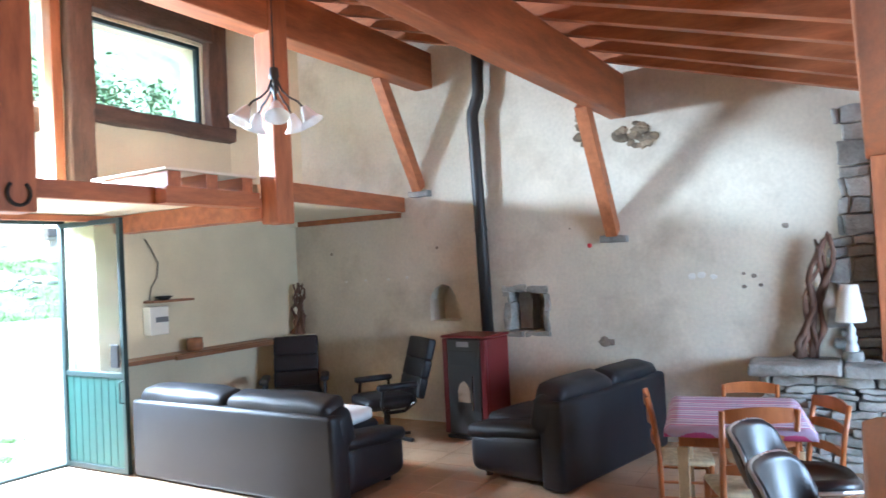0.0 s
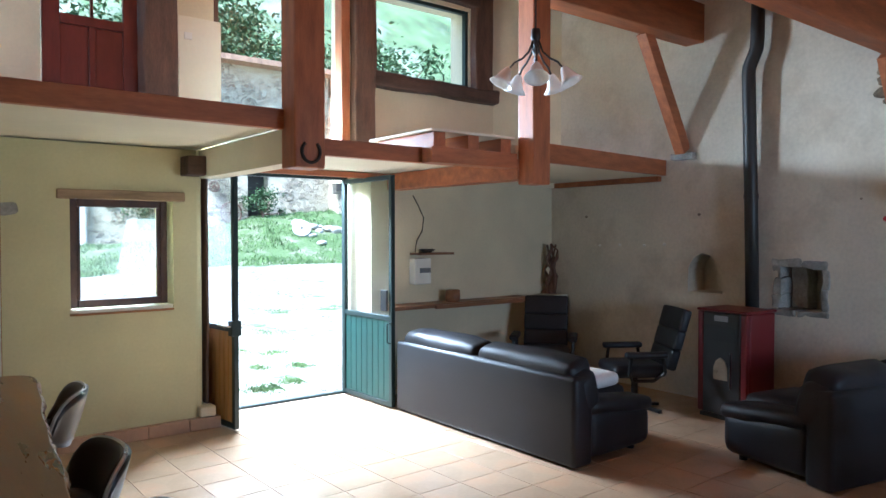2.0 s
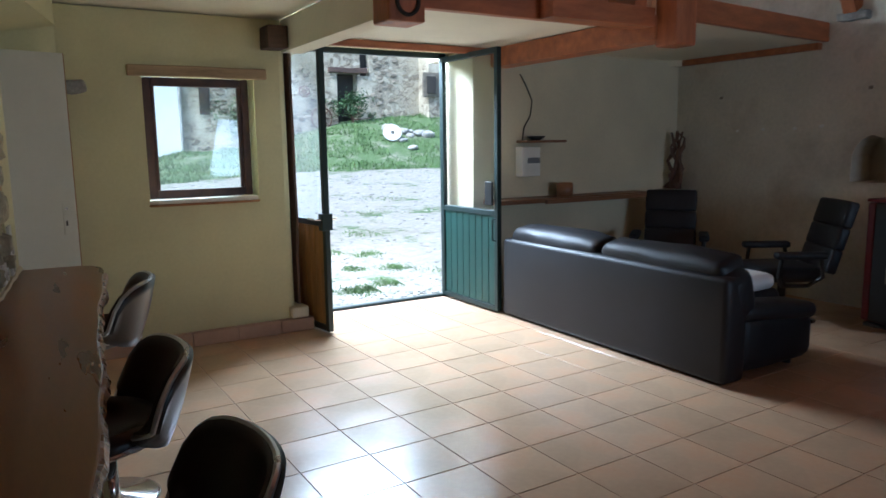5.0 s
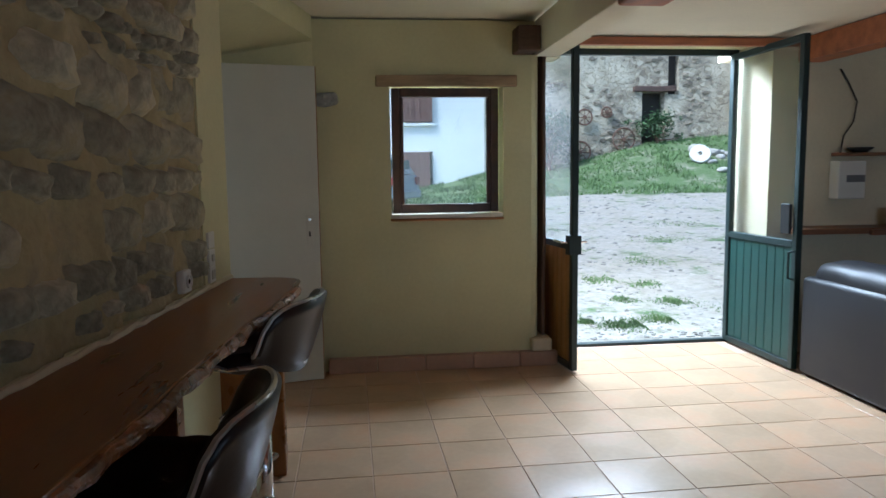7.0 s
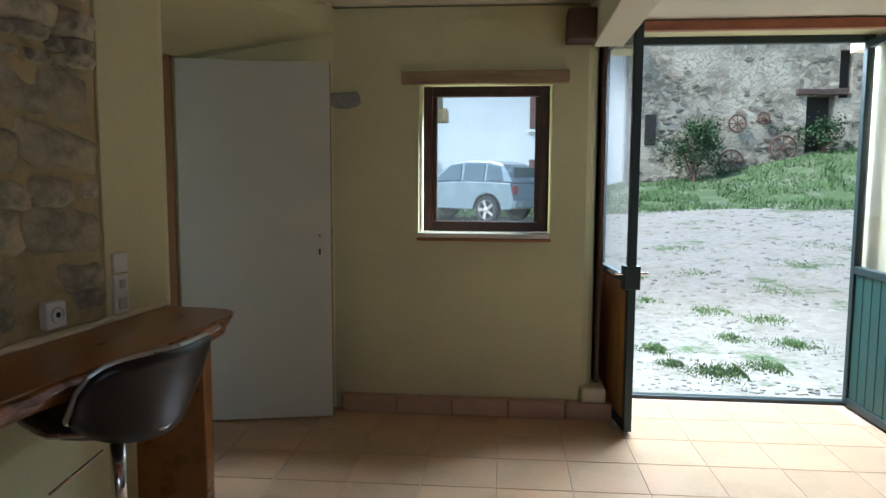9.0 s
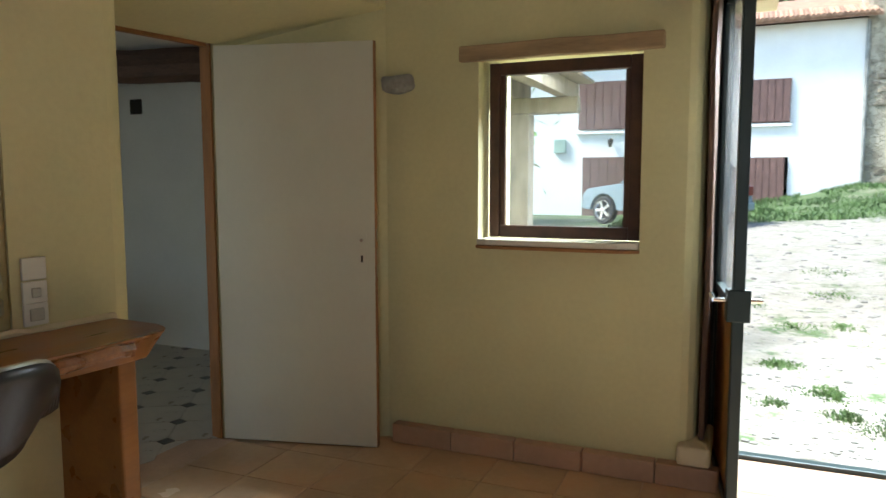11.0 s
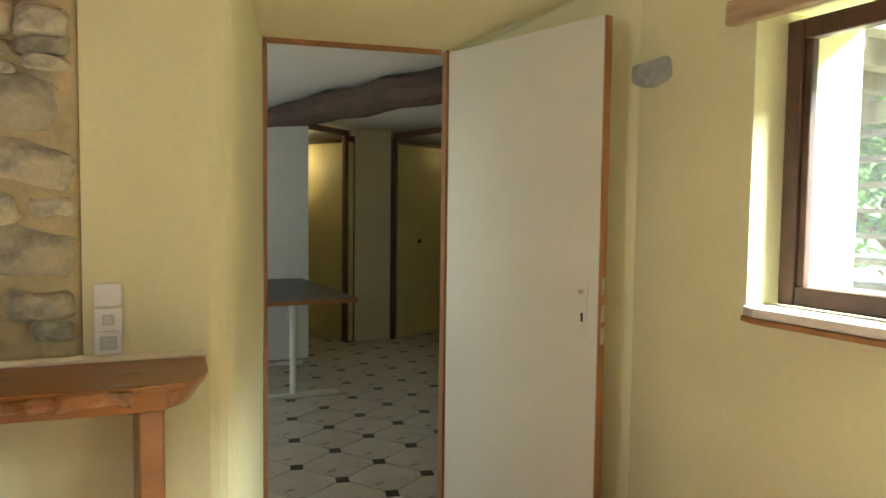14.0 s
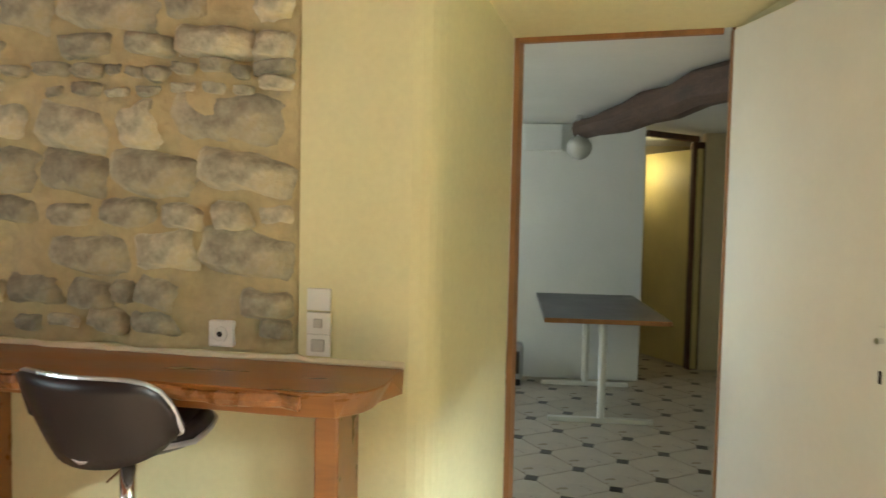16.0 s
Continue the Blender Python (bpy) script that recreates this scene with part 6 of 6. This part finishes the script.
def foliage(name, label, base, size, n_, leaf_, mt, seed, trunk=0.0, category="bush"):
    rng = random.Random(seed)
    t_ = thing(name, label, category, m=pose(*base))
    b = bmesh.new()
    clumps = [(Vector((rng.gauss(0, size[0] * 0.36), rng.gauss(0, size[1] * 0.36), trunk + size[2] * (0.15 + 0.8 * rng.random()))), rng.uniform(0.18, 0.4)) for _ in range(26)]
    for k in range(n_):
        c, r = clumps[k % len(clumps)]
        p = c + Vector((rng.gauss(0, r * size[0] * 0.5), rng.gauss(0, r * size[1] * 0.5), rng.gauss(0, r * size[2] * 0.35)))
        p.z = max(0.05, p.z)
        q = Euler((rng.uniform(-1, 1), rng.uniform(-1, 1), rng.uniform(0, 6.3))).to_matrix()
        l = leaf_ * rng.uniform(0.6, 1.3)
        vs = [b.verts.new(p + q @ Vector(o)) for o in ((-l, 0, 0), (0, -l * 0.45, l * 0.1), (l, 0, 0), (0, l * 0.45, l * 0.1))]
        b.faces.new(vs)
    part("crown", b, mt, t_)
    tb_ = tube([(0, 0, -0.1), (0.03, 0.02, trunk * 0.5 + 0.1), (0, 0.05, trunk + size[2] * 0.4)], [0.07 * size[0], 0.055 * size[0], 0.02 * size[0]], 8)
    for i in range(5):
        c = clumps[i][0]
        tube([(0, 0.03, trunk * 0.6 + 0.1), c * 0.6 + Vector((0, 0, trunk * 0.3)), c], [0.03 * size[0], 0.02 * size[0], 0.006], 6, bm=tb_)
    part("trunk", tb_, OLDWOOD, t_)
    return t_


foliage("bush", "dark green bush against the barn wall", (6.2, 19.3, ground_z(6.2, 19.3)), (1.1, 0.7, 1.9), 3000, 0.06, LEAFDARK, 1)
foliage("bush", "weedy shrub growing in the barn doorway", (10.2, 19.6, ground_z(10.2, 19.6)), (0.9, 0.5, 1.1), 1200, 0.06, LEAFDARK, 2)
foliage("tree", "fresh green tree behind the wooden stair", (-4.5, 8.5, ground_z(-4.5, 8.5)), (2.1, 2.0, 3.0), 6000, 0.11, LEAF, 3, 0.6, "tree")
foliage("tree", "leafy bright green tree in the yard before the house", (-7.8, 15.5, ground_z(-7.8, 15.5)), (3.2, 3.0, 4.6), 9000, 0.10, LEAF, 6, 1.2, "tree")
foliage("bush", "green shrub beside the wooden stair", (-2.75, 8.0, ground_z(-2.75, 8.0)), (0.7, 0.7, 2.1), 1100, 0.07, LEAF, 4)
for i, (x, y, s_) in enumerate(((9, 34, 6), (15, 36, 7), (2, 38, 6), (22, 34, 7), (-8, 36, 6))):
    foliage("tree", "distant green tree on the hillside behind", (x, y, 2.0 + 0.58 * (y - 29)), (s_, s_ * 0.8, s_), 5000, 0.22, LEAFDARK, 20 + i, 2.0, "tree")
hill = bmesh.new()
for i in range(25):
    for j in range(9):
        x, y = -132 + i * 11, 29 + j * 9
        hill.verts.new((x, y, 2.0 + 5.2 * j + 0.45 * j * j + 2.5 * noise.noise(Vector((x * 0.05, y * 0.07, 3)))))
hill.verts.ensure_lookup_table()
for i in range(24):
    for j in range(8):
        a_ = i * 9 + j
        hill.faces.new([hill.verts[q] for q in (a_, a_ + 9, a_ + 10, a_ + 1)])
tagged(part("backdrop", hill, mat("wooded_hillside", (0.10, 0.14, 0.06), 0.95, var=0.6, scale=0.3, fine=3, bump=0.6, stain=(0.40, 0.38, 0.33), stain_amt=0.7, stain_scale=0.12, bump_dist=0.5), smooth=True), "wooded rocky hillside beyond the yard", "hillside", kind="structure")

# wooden landing and stair outside the small window
GREYWOOD = mat("weathered_grey_wood", (0.30, 0.26, 0.21), 0.85, var=0.35, scale=3, fine=20, bump=0.4, grain=(4, 4, 1))
po = thing("wooden_landing", "weathered grey timber landing with open stair", "landing")
part("post", box(-0.62, -0.46, 2.42, 2.58, 0.0, 1.90, 0.01), GREYWOOD, po)
part("post", box(-2.3, -2.14, 2.42, 2.58, 0.0, 1.90, 0.01), GREYWOOD, po)
part("beam", box(-2.5, -0.065, 2.44, 2.56, 1.90, 2.03, 0.01), GREYWOOD, po)
for x in (-0.2, -0.62, -1.05, -1.5, -1.95, -2.35):
    part("joist", box(x - 0.05, x + 0.05, 0.78, 2.85, 2.032, 2.17, 0.008), GREYWOOD, po)
for i in range(14):
    y = 0.78 + i * 0.15
    part("plank", box(-2.5, -0.02, y + 0.004, y + 0.144, 2.172, 2.20, 0.003), GREYWOOD, po)
for i in range(11):
    part("tread", box(-2.1 - i * 0.02, -0.76 - i * 0.025, 2.68 + i * 0.02, 2.92 + i * 0.02, 1.86 - i * 0.168, 1.89 - i * 0.168, 0.004), GREYWOOD, po)
part("stringer", bar((-0.72, 2.66, 1.90), (-1.02, 2.86, 0.0), 0.10, 0.05), GREYWOOD, po)
part("stringer", bar((-2.08, 2.66, 1.90), (-2.40, 2.86, 0.0), 0.10, 0.05), GREYWOOD, po)

# parked car: its rear stands towards the barn, local x runs from rear to front
CARPAINT = mat("silver_blue_car_paint", (0.17, 0.22, 0.25), 0.25, var=0.06, bump=0, coat=0.6)
CARGLASS = mat("dark_car_glass", (0.06, 0.09, 0.11), 0.08, var=0.05, bump=0)
car = thing("car", "silver-blue estate car with bright alloy wheels parked outside", "car", m=pose(0.92, 13.4, ground_z(0.0, 14.0), 0, 0, 150))


def car_section(outline, y0, y1, bevel=0.0):
    """A lengthwise outline of (x, z) drawn out across the car."""
    b = prism([(x, z) for x, z in outline], -y1, -y0, bevel=bevel)
    b.transform(Euler((radians(90), 0, 0)).to_matrix().to_4x4())
    return b


def arch(cx, r, n=9):
    return [(cx + r * math.cos(a), 0.34 + r * math.sin(a)) for a in [math.pi * k / (n - 1) for k in range(n)]]


low = [(0.06, 0.36), (0.0, 0.55), (0.05, 0.80), (0.10, 0.98), (1.2, 1.02), (2.55, 0.98), (3.45, 0.86), (3.62, 0.70), (3.60, 0.36)]
under = [p for cx in (2.95, 0.75) for p in arch(cx, 0.40)]
b = car_section(low[::1] + under, -0.80, 0.80, 0.02)
part("body", b, CARPAINT, car)
cabin = car_section([(0.08, 0.99), (0.22, 1.20), (0.42, 1.44), (0.75, 1.52), (1.5, 1.54), (1.95, 1.48), (2.55, 0.99)], -0.72, 0.72, 0.04)
for v in cabin.verts:
    v.co.y *= 1.0 - 0.18 * max(0.0, (v.co.z - 1.0) / 0.5)
part("cabin", cabin, CARPAINT, car)
for sd in (-1, 1):
    for q in ([(0.34, 1.04), (0.46, 1.36), (0.82, 1.45), (0.82, 1.04)], [(0.90, 1.04), (0.90, 1.45), (1.50, 1.47), (1.50, 1.04)], [(1.58, 1.04), (1.58, 1.46), (1.90, 1.42), (2.38, 1.04)]):
        g = car_section(q, 0.0, 0.015)
        for v in g.verts:
            v.co.y = sd * (0.725 - 0.13 * max(0.0, (v.co.z - 1.0) / 0.5)) + v.co.y
        part("side_window", g, CARGLASS, car)
    part("tail_light", box(-0.012, 0.06, sd * 0.68 - 0.09, sd * 0.68 + 0.09, 0.72, 0.92, 0.01), STOVERED, car)
    part("headlight", box(3.56, 3.625, sd * 0.58 - 0.12, sd * 0.58 + 0.12, 0.66, 0.78, 0.01), CHROME, car)
g = bar((0.175, -0.52, 1.23), (0.175, 0.52, 1.23), 0.02, 0.26)
part("rear_window", g, CARGLASS, car)
part("rear_bumper", soft_box(-0.06, 0.12, -0.79, 0.79, 0.38, 0.58, 0.05), CARPAINT, car)
part("front_bumper", soft_box(3.50, 3.68, -0.79, 0.79, 0.36, 0.56, 0.05), CARPAINT, car)
for x in (0.75, 2.95):
    for y in (-0.72, 0.72):
        wh = part("wheel", lathe([(0.0, -0.02), (0.19, -0.02), (0.2, -0.1), (0.31, -0.1), (0.34, -0.06), (0.34, 0.06), (0.31, 0.1), (0.23, 0.1), (0.22, 0.05), (0.0, 0.05)], 24), BLACKPLASTIC, car)
        wh.matrix_basis = pose(x, y, 0.34, 90 if y < 0 else -90, 0, 0)
        rim = lathe([(0.20, 0.06), (0.225, 0.105), (0.235, 0.105), (0.235, 0.06)], 24)
        for k in range(5):
            a = 2 * math.pi * k / 5
            bar((0.02 * math.cos(a), 0.02 * math.sin(a), 0.09), (0.215 * math.cos(a), 0.215 * math.sin(a), 0.095), 0.075, 0.02, bm=rim)
        lathe([(0, 0.06), (0.06, 0.06), (0.06, 0.11), (0, 0.115)], 16, bm=rim)
        part("rim", rim, CHROME, wh, "bright five-spoke alloy rim")
# ---- pieces of floors and walls, last ----
def shared_tile(name, verts_bm, material):
    me = bpy.data.meshes.new(name)
    verts_bm.to_mesh(me)
    verts_bm.free()
    me.materials.append(material)
    return me


P = 0.3425
tile_me = shared_tile("tile", box(-P / 2 + 0.0025, P / 2 - 0.0025, -P / 2 + 0.0025, P / 2 - 0.0025, -0.012, 0.0, 0.0015, seg=1), TILE)
rest = bmesh.new()
count = 0
ROT = radians(1.0)
for i in range(-11, 16):
    for j in range(-21, 8):
        # grid through a joint crossing of the floor
        gx_, gy_ = (i + 0.5) * P, (j + 0.5) * P
        x = 0.515 + gx_ * math.cos(ROT) - gy_ * math.sin(ROT)
        y = -2.06 + gx_ * math.sin(ROT) + gy_ * math.cos(ROT)
        lim = 0.62 if 1.0 < x < 2.65 else 0.2
        if y > min(lim, 0.25) or x > 5.4 or y < -8.5:
            continue
        if x < -0.75 + (y + 1.2) * 0.1 - 0.2 and y > -5.2 and not (y > -1.2 and x > -1.29):
            continue
        near = -0.9 < x < 4.1 and -4.6 < y < 0.4
        if near and count < 300:
            o = new("tile", tile_me)
            o.parent = floor
            o.location = (x, y, 0.0005 * noise.noise(Vector((i * 1.7, j * 1.3, 0))))
            o.rotation_euler = (0, 0, ROT + (math.pi / 2) * ((i * 7 + j * 3) % 4))
            count += 1
        else:
            b = box(-P / 2 + 0.0025, P / 2 - 0.0025, -P / 2 + 0.0025, P / 2 - 0.0025, -0.012, 0.0, 0)
            b.transform(Matrix.Translation((x, y, 0)) @ Matrix.Rotation(ROT, 4, 'Z'))
            merge(b, rest)
o = part("tiles", rest, TILE, floor)
o["kind"] = "stuff"

# next room's floor: large pale tiles with clipped corners and dark inserts
Q = 0.305
WTILE = mat("pale_marbled_tile", (0.43, 0.375, 0.295), 0.3, var=0.16, scale=5, fine=30, bump=0.03, objrand=0.06)
DTILE = mat("dark_insert_tile", (0.035, 0.026, 0.02), 0.35, var=0.2, bump=0.03, objrand=0.1)
k = 0.048
h_ = Q / 2 - 0.0025
octo = [(-h_ + k, -h_), (h_ - k, -h_), (h_, -h_ + k), (h_, h_ - k), (h_ - k, h_), (-h_ + k, h_), (-h_, h_ - k), (-h_, -h_ + k)]
oct_me = shared_tile("tile", prism(octo, -0.012, 0.0), WTILE)
ins_me = shared_tile("insert", prism([(-k + 0.003, 0), (0, -k + 0.003), (k - 0.003, 0), (0, k - 0.003)], -0.012, 0.0), DTILE)
va, vb = Vector((0.165, -0.262)) * (Q / 0.3096), Vector((0.262, 0.165)) * (Q / 0.3096)
ang = math.atan2(va.y, va.x)
for i in range(-12, 13):
    for j in range(-16, 10):
        c = Vector((-2.39, -0.327)) + va * i + vb * j
        if -6.3 < c.x < -1.47 and -2.2 < c.y < 2.2:
            o = new("insert", ins_me)
            o.parent, o.location, o.rotation_euler = floor2, (c.x, c.y, 0), (0, 0, ang)
        c += (va + vb) / 2
        if -6.3 < c.x < -1.5 and -2.2 < c.y < 2.2:
            o = new("tile", oct_me)
            o.parent, o.location, o.rotation_euler = floor2, (c.x, c.y, 0), (0, 0, ang)

# rubble stones in the side wall, above the counter
rng = random.Random(21)


def rubble(w, h, s):
    """One rounded, uneven rubble stone whose edge sinks into the mortar."""
    b = bmesh.new()
    nx, nz = 6, 5
    grid = []
    cut_ = [0.55 + 0.9 * (0.5 + 0.5 * noise.noise(Vector((s * 3.7, k * 9.1, 2)))) for k in range(4)]
    for i in range(nx + 1):
        for j in range(nz + 1):
            u, v = i / nx * 2 - 1, j / nz * 2 - 1
            k = (0 if u < 0 else 1) + (0 if v < 0 else 2)
            p = 2.2 + 4.0 * cut_[k]
            f = 1.0 / max((abs(u) ** p + abs(v) ** p) ** (1 / p), max(abs(u), abs(v)), 1e-6) * max(abs(u), abs(v)) if u or v else 0
            e = max(abs(u), abs(v))
            nv = noise.noise_vector(Vector((u * 1.4, v * 1.4, s * 7.3)))
            n2 = noise.noise(Vector((u * 3.1, v * 3.1, s * 5.7 + 9)))
            y = (0.036 * (1 - e ** 6) if e < 0.99 else -0.022) + 0.012 * nv.y * (1 - e ** 4) + 0.012 * n2 * (1 - e ** 4)
            grid.append(b.verts.new((u * f * w / 2 + nv.x * 0.13 * h, y, v * f * h / 2 + nv.z * 0.13 * h)))
    for i in range(nx):
        for j in range(nz):
            a = i * (nz + 1) + j
            b.faces.new((grid[a], grid[a + 1], grid[a + nz + 2], grid[a + nz + 1]))
    bmesh.ops.recalc_face_normals(b, faces=b.faces[:])
    if sum(f.normal.y for f in b.faces) < 0:
        bmesh.ops.reverse_faces(b, faces=b.faces[:])
    for f in b.faces:
        f.smooth = True
    return shared_tile("stone", b, STONE)


mort = box(0.402, side_len, -0.069, -0.008, 0.90, 2.9)
bmesh.ops.subdivide_edges(mort, edges=[e for e in mort.edges if e.calc_length() > 0.5], cuts=110, use_grid_fill=True)
for v in mort.verts:
    if v.co.y > -0.03 and 0.45 < v.co.x:
        v.co.y += 0.030 * noise.noise(v.co * 5) + 0.020 * noise.noise(v.co * 14) + 0.009 * noise.noise(v.co * 34)
mo = part("mortar", mort, MORTAR, wall_side, smooth=True)
z = 0.905
num = 0
while z < 2.62 and num < 296:
    hh = rng.choice((0.05, 0.07, 0.09, 0.11, 0.13, 0.16))
    x = 0.425
    while x < min(side_len - 0.1, 2.6 + 0.6 * (z < 1.9)) and num < 296:
        h1 = hh * rng.uniform(0.7, 1.05)
        ww = h1 * rng.uniform(1.0, 2.9)
        if rng.random() < 0.88 and not (abs(x + ww / 2 - 0.66) < ww / 2 + 0.05 and z < 1.02):
            o = new("stone", rubble(ww * 1.16, h1 * 1.22, num))
            o.parent = wall_side
            o.location = (x + ww / 2, -0.006 + rng.uniform(-0.014, 0.008), z + hh / 2 + 0.03 * math.sin(x * 2.2 + z) + 0.05 * (x - 0.4) + rng.uniform(-0.012, 0.012))
            o.rotation_euler = (0, radians(rng.uniform(-10, 10) - 3), 0)
            num += 1
        x += ww + rng.uniform(0.008, 0.03)
    z += hh + 0.010
